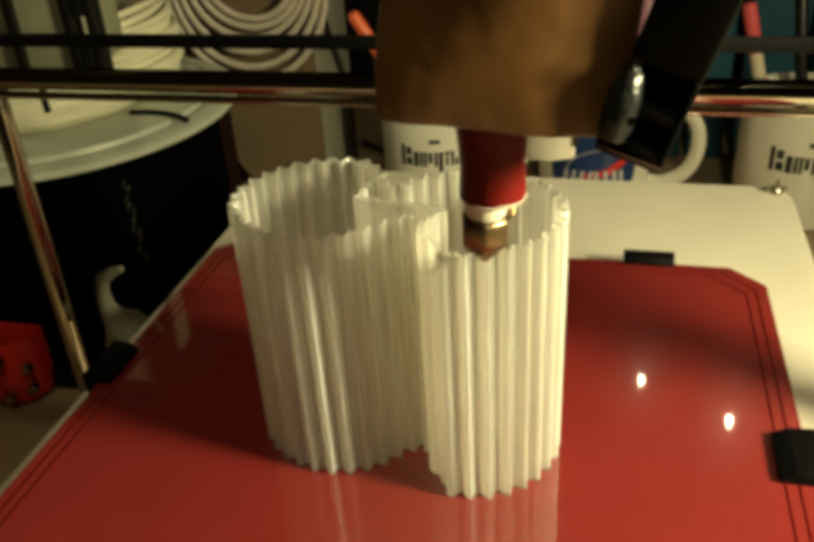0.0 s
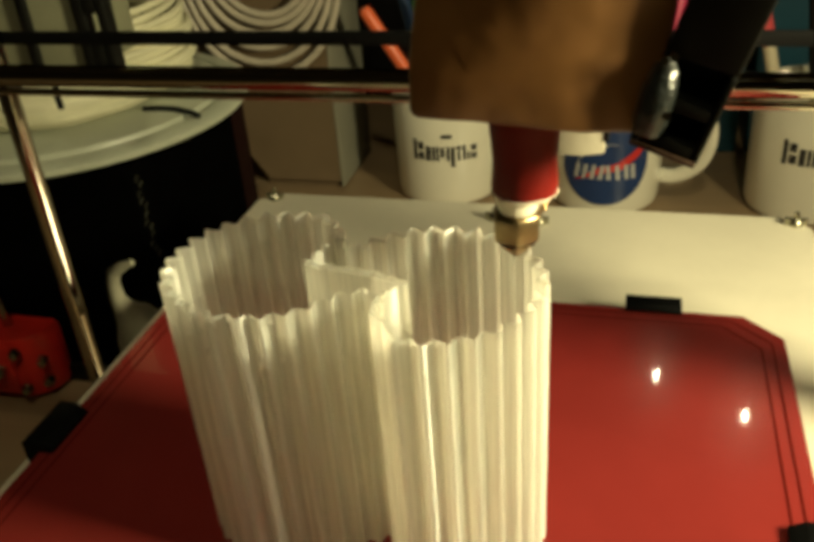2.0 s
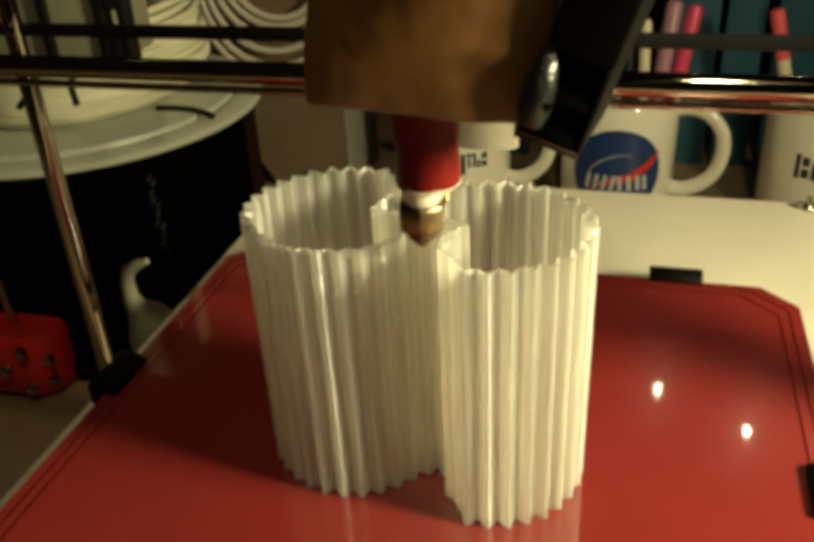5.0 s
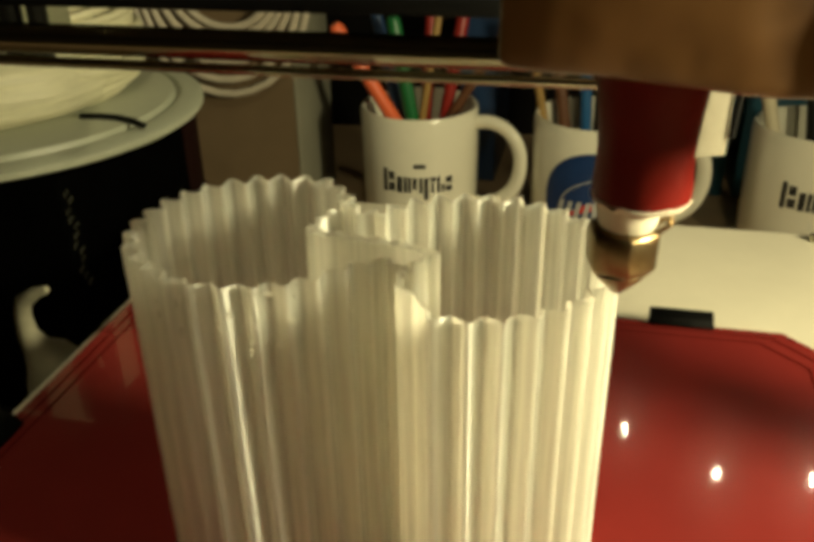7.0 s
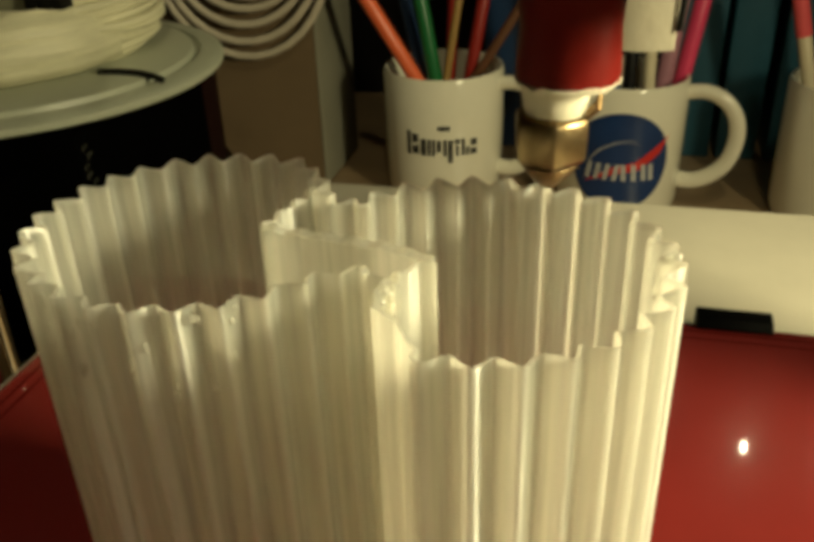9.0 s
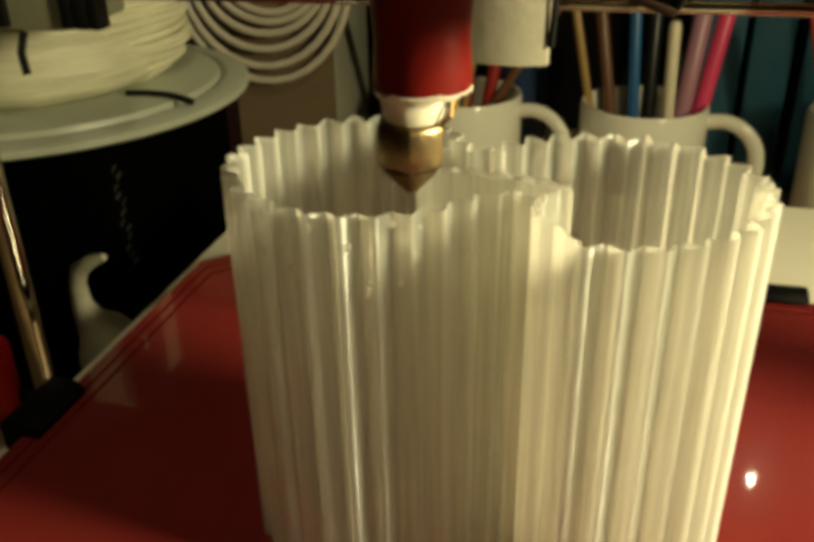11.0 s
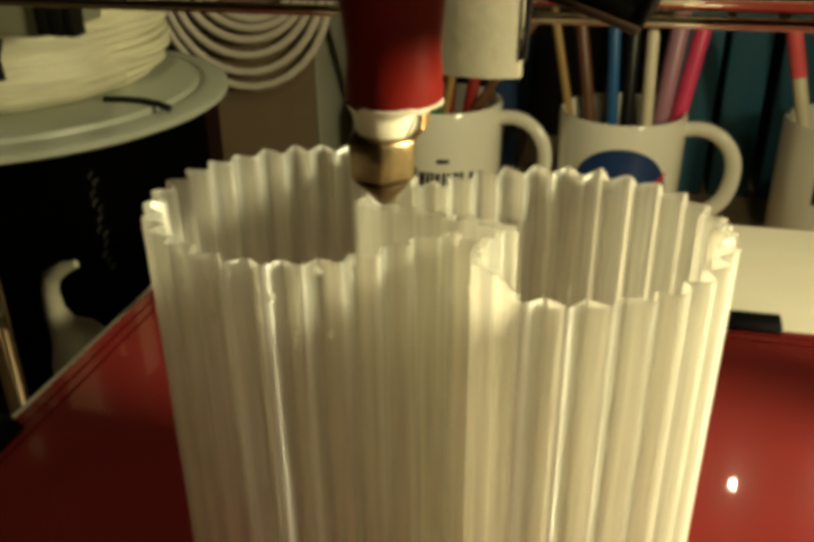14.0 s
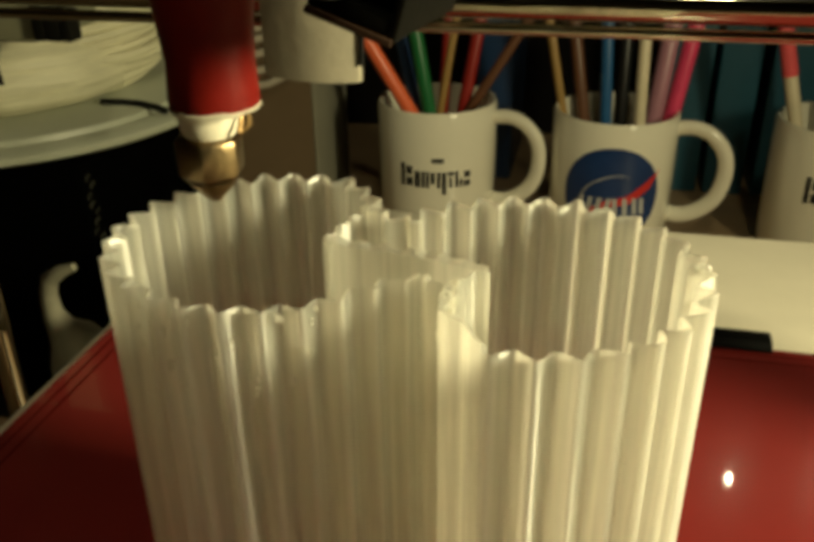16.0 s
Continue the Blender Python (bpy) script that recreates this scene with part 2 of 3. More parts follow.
# ---- the room ----
def room():
    floor = part("floor", brick(bmesh.new(), -2.2, 2.2, -2.2, 0.9, -0.90, -0.86), TABLE, label="dark wooden floor of the room")
    tagged(floor, "brown wooden floor of the room", "floor", kind="structure")
    for name, box in dict(wall_north=(-2.2, 2.2, 0.9, 0.98, -0.86, 1.6), wall_south=(-2.2, 2.2, -2.28, -2.2, -0.86, 1.6),
                          wall_east=(2.2, 2.28, -2.28, 0.98, -0.86, 1.6), wall_west=(-2.28, -2.2, -2.28, 0.98, -0.86, 1.6)).items():
        # the north wall is near-black so the gaps behind the mugs stay dark
        tagged(part(name, brick(bmesh.new(), *box), DARK if name == 'wall_north' else WALL), "plain wall made near-black behind the added panels" if name == "wall_north" else "plain warm beige plaster wall", "wall", kind="structure")
    tagged(part("ceiling", brick(bmesh.new(), -2.28, 2.28, -2.28, 0.98, 1.6, 1.65), WALL), "plain pale ceiling of the room", "ceiling", kind="structure")
    desk = thing("desk", pose(0, 0, TABLE_Z), "tan wooden desk under the printer and the mugs", "desk")
    part("desk_top", brick(bmesh.new(), -0.9, 0.9, -0.55, 0.86, -0.03, 0.0, 0.003), TABLE, desk)
    for x in (-0.85, 0.85):
        for y in (-0.5, 0.8):
            part("leg", brick(bmesh.new(), x - 0.03, x + 0.03, y - 0.03, y + 0.03, -0.725, -0.03, 0.003), TABLE, desk)
    # near-black panels added to fill the dark gaps behind the mugs
    shelf = thing("dark_backing", pose(0, 0.60, TABLE_Z), "near-black panel added to fill the dark gaps behind the mugs", "shelf")
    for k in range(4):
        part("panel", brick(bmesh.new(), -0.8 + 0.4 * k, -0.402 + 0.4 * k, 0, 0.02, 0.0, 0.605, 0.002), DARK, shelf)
    rail = thing("lamp_rail", pose(0, 0, 0), "dark rail with three small lit bulbs", "lamp")
    part("bar", brick(bmesh.new(), 0.0, 0.40, 0.66, 0.74, 0.60, 0.615, 0.003), DARK, rail)
    part("bracket", brick(bmesh.new(), 0.18, 0.22, 0.70, 0.90, 0.615, 0.63, 0.002), DARK, rail)
    for x, y, z in BULBS:
        k = 0.0017 if x < 0.1 else 0.0029
        bulb = lathe(bmesh.new(), [(0, z - k), (0.5 * k, z - 0.87 * k), (0.87 * k, z - 0.5 * k), (k, z), (0.87 * k, z + 0.5 * k), (0.5 * k, z + k), (0.5 * k, z + 0.013), (0, z + 0.013)], 20, (x, y))
        b = part("bulb", bulb, BULB, rail, "small glowing warm bulb")
        part("socket", lathe(bmesh.new(), [(0, z + 0.013), (0.006, z + 0.013), (0.006, 0.601), (0, 0.601)], 16, (x, y)), DARK, rail)


room()


# ---- printer: still frame ----
ROD_Y, ROD_Z = -0.0576, 0.1010


def bar_between(a, b, r, steps=16):
    return sweep(bmesh.new(), [a, b], r, steps)


def frame_of_printer():
    pr = thing("printer_frame", ORIGIN, "printer frame of chrome rods and red plastic corner clamps", "printer frame")
    part("smooth_rod", bar_between((-0.30, ROD_Y, ROD_Z), (0.165, ROD_Y, ROD_Z), 0.0031, 20), CHROME, pr, "polished chrome guide rod")
    part("thin_rod", bar_between((-0.30, ROD_Y, 0.0962), (0.165, ROD_Y, 0.0962), 0.0011, 12), CHROME, pr, "thin polished rod below the guide rod")
    part("belt", brick(bmesh.new(), -0.30, 0.165, -0.0315, -0.030, 0.1023, 0.1064, 0.0004), RUBBER, pr, "black toothed drive belt")
    for x, y in ((-0.167, -0.035), (0.152, -0.058)):
        part("upright_rod", bar_between((x, y, TABLE_Z + 0.004), (x, y, 0.30), 0.0031, 20), CHROME, pr, "polished chrome upright rod")
    part("rod_holder", brick(bmesh.new(), -0.32, -0.28, -0.075, -0.02, 0.085, 0.125, 0.003), RED_PRINTED, pr, "red printed rod holder")
    # unseen end block, made tall to cast a soft shadow band on the bed
    end = brick(bmesh.new(), 0.144, 0.162, -0.0650, -0.0510, 0.030, 0.125, 0.003)
    brick(end, 0.146, 0.160, -0.0510, -0.0280, 0.0980, 0.110, 0.002)
    part("rod_holder", end, RED_PRINTED, pr, "red printed rod holder")
    clamp = bmesh.new()
    brick(clamp, -0.355, -0.302, 0.055, 0.10, -0.130, -0.094, 0.005)
    lathe(clamp, [(0, -0.132), (0.018, -0.132), (0.019, -0.130), (0.019, -0.096), (0.017, -0.093), (0, -0.093)], 24, (-0.305, 0.077))
    c = part("corner_clamp", clamp, RED_PRINTED, pr, "red printed corner clamp with bolts")
    for x, y, z in ((-0.299, 0.058, -0.099), (-0.289, 0.066, -0.108), (-0.289, 0.066, -0.122), (-0.299, 0.058, -0.124), (-0.309, 0.054, -0.110)):
        bolt = bmesh.new()
        lathe(bolt, [(0, 0.005), (0.0022, 0.005), (0.0030, 0.0035), (0.0032, 0.0), (0, 0)], 8)
        bmesh.ops.transform(bolt, matrix=look((x, y, z), (x - 0.1, y + 0.25, z + 0.02)), verts=bolt.verts)
        part("bolt", bolt, STEEL_WORN, c)
    part("threaded_rod", bar_between((-0.312, 0.075, -0.125), (-0.316, 0.075, -0.045), 0.0028, 10), CHROME, pr, "short steel rod end standing in the clamp")
    base = bmesh.new()
    brick(base, -0.32, 0.32, -0.13, -0.10, TABLE_Z, TABLE_Z + 0.012, 0.002)
    brick(base, -0.32, 0.32, 0.08, 0.11, TABLE_Z, TABLE_Z + 0.012, 0.002)
    part("base_rail", base, BLACK_PLASTIC, pr)
    for x in (-0.07, 0.05):
        part("bed_rod", bar_between((x, -0.30, -0.040), (x, 0.070, -0.040), 0.004), CHROME, pr)
    for y in (-0.115, 0.095):
        foot = bmesh.new()
        brick(foot, -0.08, 0.06, y - 0.006, y + 0.006, TABLE_Z + 0.012, -0.036, 0.002)
        part("bed_rod_stand", foot, BLACK_PLASTIC, pr)
    return pr


frame_of_printer()


# ---- printer: moving bed ----
def chamfered(x0, x1, y0, y1, c):
    return [(x0 + c, y0), (x1 - c, y0), (x1, y0 + c), (x1, y1 - c), (x1 - c, y1), (x0 + c, y1), (x0, y1 - c), (x0, y0 + c)]


def bed():
    b = thing("print_bed", ORIGIN, "red heated print bed under glass on a white board", "print bed")
    board = prism(bmesh.new(), chamfered(-0.1435, 0.106, -0.215, 0.127, 0.009), -0.0105, -0.0055)
    bmesh.ops.bevel(board, geom=board.edges[:], offset=0.0006, segments=1, affect="EDGES")
    w = part("board", board, WHITE_BOARD, b, "white carriage board", smooth=False)
    for x, y in ((-0.0062, 0.1095), (-0.0257, 0.1112), (0.0996, 0.1205), (-0.135, 0.1205), (0.0996, -0.205), (-0.135, -0.205)):
        s = bmesh.new()
        lathe(s, [(0, 0.0004), (0.0010, 0.0002), (0.0012, -0.0022), (0.0026, -0.0034), (0.003, -0.0046), (0.003, -0.0056), (0, -0.0056)], 12, (x, y))
        brick(s, x - 0.0045, x + 0.0045, y - 0.0008, y + 0.0008, -0.0056, -0.0022, 0.0006)
        part("wing_screw", s, STEEL_WORN, w)
    part("heater_plate", prism(bmesh.new(), chamfered(-0.1365, 0.0845, -0.185, 0.0395, 0.012), -0.0055, -0.0020), RED_DARK, b, "dark red heater board", smooth=False)
    top = prism(bmesh.new(), chamfered(-0.136, 0.084, -0.1845, 0.039, 0.0118), -0.0020, 0.0)
    bmesh.ops.bevel(top, geom=[e for e in top.edges if all(v.co.z > -0.001 for v in e.verts)], offset=0.0006, segments=2, affect="EDGES")
    g = part("glass_sheet", top, RED_BED, b, "red plate under glossy glass", smooth=False)
    for k in (0.004, 0.0075):
        ring = chamfered(-0.136 + k, 0.084 - k, -0.1845 + k, 0.039 - k, 0.0118)
        line = bmesh.new()
        inner = chamfered(-0.1354 + k, 0.0834 - k, -0.1839 + k, 0.0384 - k, 0.0116)
        o = [line.verts.new((x, y, 0.00015)) for x, y in ring]
        i_ = [line.verts.new((x, y, 0.00015)) for x, y in inner]
        for q in range(len(o)):
            r = (q + 1) % len(o)
            line.faces.new((o[q], o[r], i_[r], i_[q]))
        part("border_line", line, RED_DARK, g, "thin dark border line", smooth=False)
    for x in (-0.07, 0.05):
        for y in (-0.12, 0.03):
            bear = bmesh.new()
            brick(bear, x - 0.012, x + 0.012, y - 0.014, y + 0.014, -0.047, -0.0105, 0.002)
            part("bearing_block", bear, RED_PRINTED, b)
    return b


def binder_clip(m, reach=1.0):
    """A small black binder clip: folded spring body open to +y of its own space, and two wire arms."""
    c = thing("binder_clip", m, "small black binder clip gripping the edge of the red bed", "binder clip", "clips on the bed")
    body = bmesh.new()
    outline = [(0.0, 0.0004), (0.0046, 0.0002), (0.0050, 0.0012), (0.0030, 0.0030), (-0.0010, 0.0034), (-0.0022, 0.0022), (-0.0022, -0.0030), (-0.0010, -0.0050),
               (0.0050, -0.0062), (0.0046, -0.0056), (-0.0004, -0.0042)]
    outline = [(y * reach if y > 0 else y * 1.5, z * (1.3 if reach > 1 else 1.0)) for y, z in outline]
    left = [body.verts.new((-0.0095, y, z)) for y, z in outline]
    right = [body.verts.new((0.0095, y, z)) for y, z in outline]
    body.faces.new(left)
    body.faces.new(right[::-1])
    for i in range(len(outline)):
        j = (i + 1) % len(outline)
        body.faces.new((left[i], left[j], right[j], right[i]))
    bmesh.ops.bevel(body, geom=body.edges[:], offset=0.00025, segments=1, affect="EDGES")
    part("spring_body", body, BLACK_STEEL, c)
    arm = bmesh.new()
    sweep(arm, [(-0.0085, 0.004, -0.0066), (-0.0045, -0.002, -0.0062), (-0.004, -0.0050, -0.0052), (0.004, -0.0050, -0.0052), (0.0045, -0.002, -0.0062), (0.0085, 0.004, -0.0066)], 0.0006, 6)
    part("wire_arm", arm, BLACK_STEEL, c)
    return c


BED = bed()
CLIPS = [(binder_clip(pose(0.0422, 0.0405, 0, 0, 0, 180)), (0.0422, 0.0405, 180)),
         (binder_clip(pose(-0.1375, -0.057, 0, 0, 0, -90), 1.5), (-0.1375, -0.057, -90)),
         (binder_clip(pose(0.0855, -0.067, 0, 0, 0, 90), 2.2), (0.0855, -0.067, 90))]


# ---- the print ----
HEIGHT = 0.0750


def arc(c, r, a0, a1, step):
    n = max(2, int(abs(radians(a1 - a0)) * r / step))
    return [(c[0] + r * math.cos(radians(a0 + (a1 - a0) * i / n)), c[1] + r * math.sin(radians(a0 + (a1 - a0) * i / n))) for i in range(n + 1)]


def resample(points, step, closed):
    pts = [Vector(p) for p in points] + ([Vector(points[0])] if closed else [])
    out, left = [], 0.0
    for a, b in zip(pts, pts[1:]):
        d = (b - a).length
        s = left
        while s < d - 1e-9:
            out.append(a.lerp(b, s / d))
            s += step
        left = s - d
    return out


def fluted_wall(bm, path, closed, pitch, depth, thick, height, share=lambda p: 1.0):
    """A thin wall along a path, waved in and out like corrugated sheet, with an uneven printed rim."""
    n = len(path)
    step = (path[1] - path[0]).length
    rows = {}
    for k, z in enumerate((0.0, 0.0005, height * 0.5, height - 0.0006, height)):
        for s in (0, 1):
            row = []
            for i, p in enumerate(path):
                a = path[(i - 1) % n] if closed or i else p
                b = path[(i + 1) % n] if closed or i < n - 1 else p
                d = (b - a).normalized()
                out = Vector((d.y, -d.x))
                u = (i * step / pitch) % 1.0
                tooth = 0.5 * (0.5 - 0.5 * math.cos(2 * math.pi * u)) + 0.5 * (1 - abs(2 * u - 1))
                w = depth * share(p) * (tooth - 0.5) + (thick / 2 if s else -thick / 2)
                q = p + out * w
                lift = 0.0
                if k > 2:
                    lift = 0.0005 * noise.noise((i * 0.12, s * 3.0, 0)) + 0.0004 * (tooth - 0.5) - (0.0003 if s else 0)
                row.append(bm.verts.new((q.x, q.y, z + lift)))
            rows[k, s] = row
    m = n if closed else n - 1
    loop = [rows[k, 1] for k in range(5)] + [rows[k, 0] for k in (4, 3, 2, 1, 0)]
    for a, b in zip(loop, loop[1:] + loop[:1]):
        for i in range(m):
            j = (i + 1) % n
            bm.faces.new((a[i], a[j], b[j], b[i]))
    if not closed:
        for i in (0, n - 1):
            bm.faces.new([r[i] for r in loop])


def printed_vase():
    v = thing("printed_vase", ORIGIN, "half-printed translucent white fluted two-lobed vase on the bed", "vase")
    left, right, r = (-0.0472, -0.0690), (-0.0080, -0.0722), 0.0231
    step = 0.00030
    outline = arc(right, r, -40, -97, step) + [(-0.0150, -0.0890), (-0.0181, -0.0868), (-0.0185, -0.0810), (-0.0212, -0.0781), (-0.0243, -0.0792)]
    outline += arc(left, r + 0.0002, -33, -282, step) + [(-0.0365, -0.0520), (-0.0330, -0.0590)]
    outline += arc(right, r, 150, -39, step)
    path = resample(outline, step, True)
    shell = bmesh.new()
    length = step * len(path)
    fluted_wall(shell, path, True, length / round(length / 0.0050), -0.0026, 0.0006, HEIGHT, lambda p: 0.15 if -0.0187 < p.x < -0.0112 and -0.0945 < p.y < -0.0800 else 1.0)
    part("outer_wall", shell, PLASTIC, v, "milky fluted outer wall", crease=75)
    for name, pts, deep, thick in (("inner_wall", [(-0.0362, -0.0535), (-0.0392, -0.0677)], 0.0009, 0.0008), ("inner_wall", [(-0.0392, -0.0677), (-0.0300, -0.0694), (-0.0225, -0.0702), (-0.0139, -0.0733)], 0.0, 0.0016),
                                   ("inner_wall", [(-0.0139, -0.0733), (-0.0172, -0.0757), (-0.0180, -0.0800)], 0.0006, 0.0010)):
        web = bmesh.new()
        fluted_wall(web, resample(pts, step, False), False, 0.0040, deep, thick, HEIGHT - 0.0008)
        part(name, web, PLASTIC, v, crease=50)
    blobs = bmesh.new()
    for i in range(52):
        a = random.uniform(-8, 16) if i < 15 else None
        if i >= 26:
            turn = radians(random.uniform(-118, -55))
            p = (left[0] + (r + 0.0013) * math.cos(turn), left[1] + (r + 0.0013) * math.sin(turn))
        elif a is not None:
            p = (right[0] + (r + 0.0006) * math.cos(radians(a)), right[1] + (r + 0.0006) * math.sin(radians(a)))
        else:
            t = random.random()
            p = (-0.0182 + 0.0008 * t, -0.0868 + 0.0100 * t)
        one = bmesh.new()
        bmesh.ops.create_icosphere(one, subdivisions=2, radius=1)
        join(blobs, one, Matrix.Translation((*p, HEIGHT - random.uniform(0.0, 0.006 if i < 26 else 0.012))) @ Matrix.Diagonal((0.0006 if i < 26 else 0.0003, 0.0006 if i < 26 else 0.0003, random.uniform(0.0004, 0.0012), 1)))
    tagged(part("stringing", blobs, PLASTIC, v, "small glossy blobs of stray plastic"), kind="stuff")
    return v


VASE = printed_vase()


# ---- printer: carriage ----
NOZZLE_Y = -0.0989


def carriage():
    c = thing("extruder_carriage", ORIGIN, "brown-taped extruder carriage with red hot end and brass nozzle", "extruder")
    block = bmesh.new()
    brick(block, -0.0165, 0.0262, -0.116, -0.070, 0.1118, 0.180, 0.0015)
    bmesh.ops.subdivide_edges(block, edges=[e for e in block.edges if e.calc_length() > 0.01], cuts=7, use_grid_fill=True)
    for q in block.verts:
        d = noise.noise(q.co * 34) * 0.0048 + noise.noise(q.co * 90 + Vector((3, 1, 2))) * 0.0010
        lean = max(0.0, q.co.z - 0.118) * max(0.0, q.co.x) / 0.026
        fold = 0.0
        if q.co.y < -0.09:
            fold = 0.30 * max(0.0, 0.45 * (q.co.z - 0.112) - (q.co.x + 0.012)) + 0.34 * max(0.0, q.co.x - 0.013)
        drop = 0.0022 * (0.004 - q.co.x) / 0.023 if q.co.z < 0.13 else 0.0
        q.co += Vector((d * 0.4 + 0.12 * lean, d + fold, d * 0.15 + drop))
    part("body", block, KAPTON, c, "block wrapped in creased brown tape", crease=25)
    x0 = 0.0018
    tube = lathe(bmesh.new(), [(0, 0.0912), (0.0062, 0.0912), (0.0069, 0.0918), (0.0070, 0.0930), (0.0067, 0.0985), (0.0071, 0.1045), (0.0081, 0.1125), (0.0084, 0.120), (0, 0.120)], 32, (x0, NOZZLE_Y))
    for q in tube.verts:
        q.co.x += 0.00025 * noise.noise(q.co * 300)
        if q.co.z < 0.0915:
            q.co.z += 0.0006 * noise.noise(q.co * 500)
    hot = part("hot_end", tube, RED_TAPE, c, "hot end wrapped in red tape")
    frill = lathe(bmesh.new(), [(0.0052, 0.0906), (0.0066, 0.0908), (0.0071, 0.0916), (0.0060, 0.0925)], 32, (x0, NOZZLE_Y))
    for q in frill.verts:
        q.co.z += 0.0007 * noise.noise(q.co * 700)
    part("frayed_edge", frill, PTFE, hot, "pale frayed edge of tape")
    part("collar", lathe(bmesh.new(), [(0, 0.0868), (0.0040, 0.0868), (0.0044, 0.0876), (0.0047, 0.0895), (0.0047, 0.0915), (0, 0.0915)], 28, (0.0004, NOZZLE_Y)), PTFE, hot, "white insulating collar")
    hexa = bmesh.new()
    lathe(hexa, [(0, 0.0793), (0.0040, 0.0793), (0.0054, 0.0806), (0.0055, 0.0860), (0.0049, 0.0868), (0, 0.0868)], 6)
    bmesh.ops.rotate(hexa, verts=hexa.verts, cent=(0, 0, 0), matrix=Matrix.Rotation(radians(-18), 3, "Z"))
    bmesh.ops.translate(hexa, verts=hexa.verts, vec=(0, NOZZLE_Y, 0))
    bmesh.ops.bevel(hexa, geom=hexa.edges[:], offset=0.00025, segments=1, affect="EDGES")
    nz = part("nozzle", hexa, BRASS, c, "hexagonal brass nozzle")
    part("nozzle_tip", lathe(bmesh.new(), [(0.0042, 0.0795), (0.0036, 0.0786), (0.0010, 0.0758), (0.0006, 0.0756), (0, 0.0756)], 24, (0, NOZZLE_Y)), BRASS_DIRTY, nz, "scorched brass tip")
    wires = bmesh.new()
    for k in (-1, 1):
        sweep(wires, [(0.0045, NOZZLE_Y + 0.0012 * k, 0.0862), (0.0062, NOZZLE_Y + 0.002 * k, 0.0880), (0.0058, NOZZLE_Y + 0.004, 0.096), (0.006, NOZZLE_Y + 0.006, 0.116)], 0.0004, 6)
    part("sensor_wire", wires, BRASS_DIRTY, c)
    pad = bmesh.new()
    sheet = [(-0.0005, -0.0722), (0.0060, -0.0735), (0.0120, -0.0730), (0.0165, -0.0705)]
    rings = []
    for k, (x, y) in enumerate(sheet):
        low = 0.0892 - 0.0003 * k
        rings.append([pad.verts.new(q) for q in ((x, y, low), (x, y, 0.118), (x + 0.0004, y + 0.0016, 0.118), (x + 0.0004, y + 0.0016, low))])
    for a, b in zip(rings, rings[1:]):
        for q in range(4):
            pad.faces.new((a[q], a[(q + 1) % 4], b[(q + 1) % 4], b[q]))
    pad.faces.new(rings[0])
    pad.faces.new(rings[-1])
    part("insulating_pad", pad, PAD, c, "white insulating pad behind the hot end")
    edge = bmesh.new()
    sweep(edge, [(0.0172, -0.0705, 0.0915), (0.0178, -0.0705, 0.104), (0.0175, -0.0705, 0.118)], 0.0006, 6)
    part("heater_wire", edge, RUBBER, c)
    # the cooling fan, tilted on the carriage's side
    tilt = pose(0.0314, -0.1005, 0.1128, 0, 18, -8)
    f = part("fan_housing", brick(bmesh.new(), -0.0060, 0.0070, -0.0130, 0.014, 0.0106, 0.066, 0.0010, tilt), FAN_BLACK, c, "tilted black fan housing")
    part("fan_slot", brick(bmesh.new(), -0.0042, 0.0054, -0.0085, 0.009, -0.0046, 0.0104, 0.0002, tilt), RUBBER, f, "deep black slots of the fan")
    duct = bmesh.new()
    for x0, x1, z0, z1 in ((-0.0058, -0.0043, -0.0060, 0.0106), (0.0055, 0.0068, -0.0060, 0.0106), (-0.0043, 0.0055, 0.0018, 0.0042), (-0.0043, 0.0055, -0.0060, -0.0030)):
        brick(duct, x0, x1, -0.0135, 0.010, z0, z1, 0.0005, tilt)
    part("fan_duct", duct, FAN_BLACK, f, "black air duct with two slots")
    part("duct_lip", brick(bmesh.new(), -0.0056, 0.0066, -0.0142, -0.0136, -0.0064, -0.0054, 0.0002, tilt), DARK_LIP, f, "brown lower lip of the duct")
    cap = bmesh.new()
    sweep(cap, [(0.0250, -0.1135, 0.1105), (0.0252, -0.1138, 0.1111), (0.0258, -0.1140, 0.1135), (0.0268, -0.1140, 0.1185), (0.0278, -0.1136, 0.1225), (0.0283, -0.1132, 0.1240)], [0.0008, 0.0024, 0.0031, 0.0031, 0.0022, 0.0008], 16)
    part("motor_cap", cap, GREY_CAP, f, "glossy grey motor cap")
    for x, z in ((0.0272, 0.1246), (0.0288, 0.1252), (0.0284, 0.1150)):
        screw = bmesh.new()
        lathe(screw, [(0, 0), (0.0008, 0), (0.0008, 0.0018), (0, 0.0018)], 8)
        bmesh.ops.transform(screw, matrix=pose(x, -0.1150, z, 90, 0, 0), verts=screw.verts)
        part("screw", screw, CHROME, f)
    bearing = bmesh.new()
    brick(bearing, -0.012, 0.022, ROD_Y - 0.012, ROD_Y + 0.008, 0.1045, 0.125, 0.002)
    part("bearing_block", bearing, KAPTON, c)
    return c


CARRIAGE = carriage()


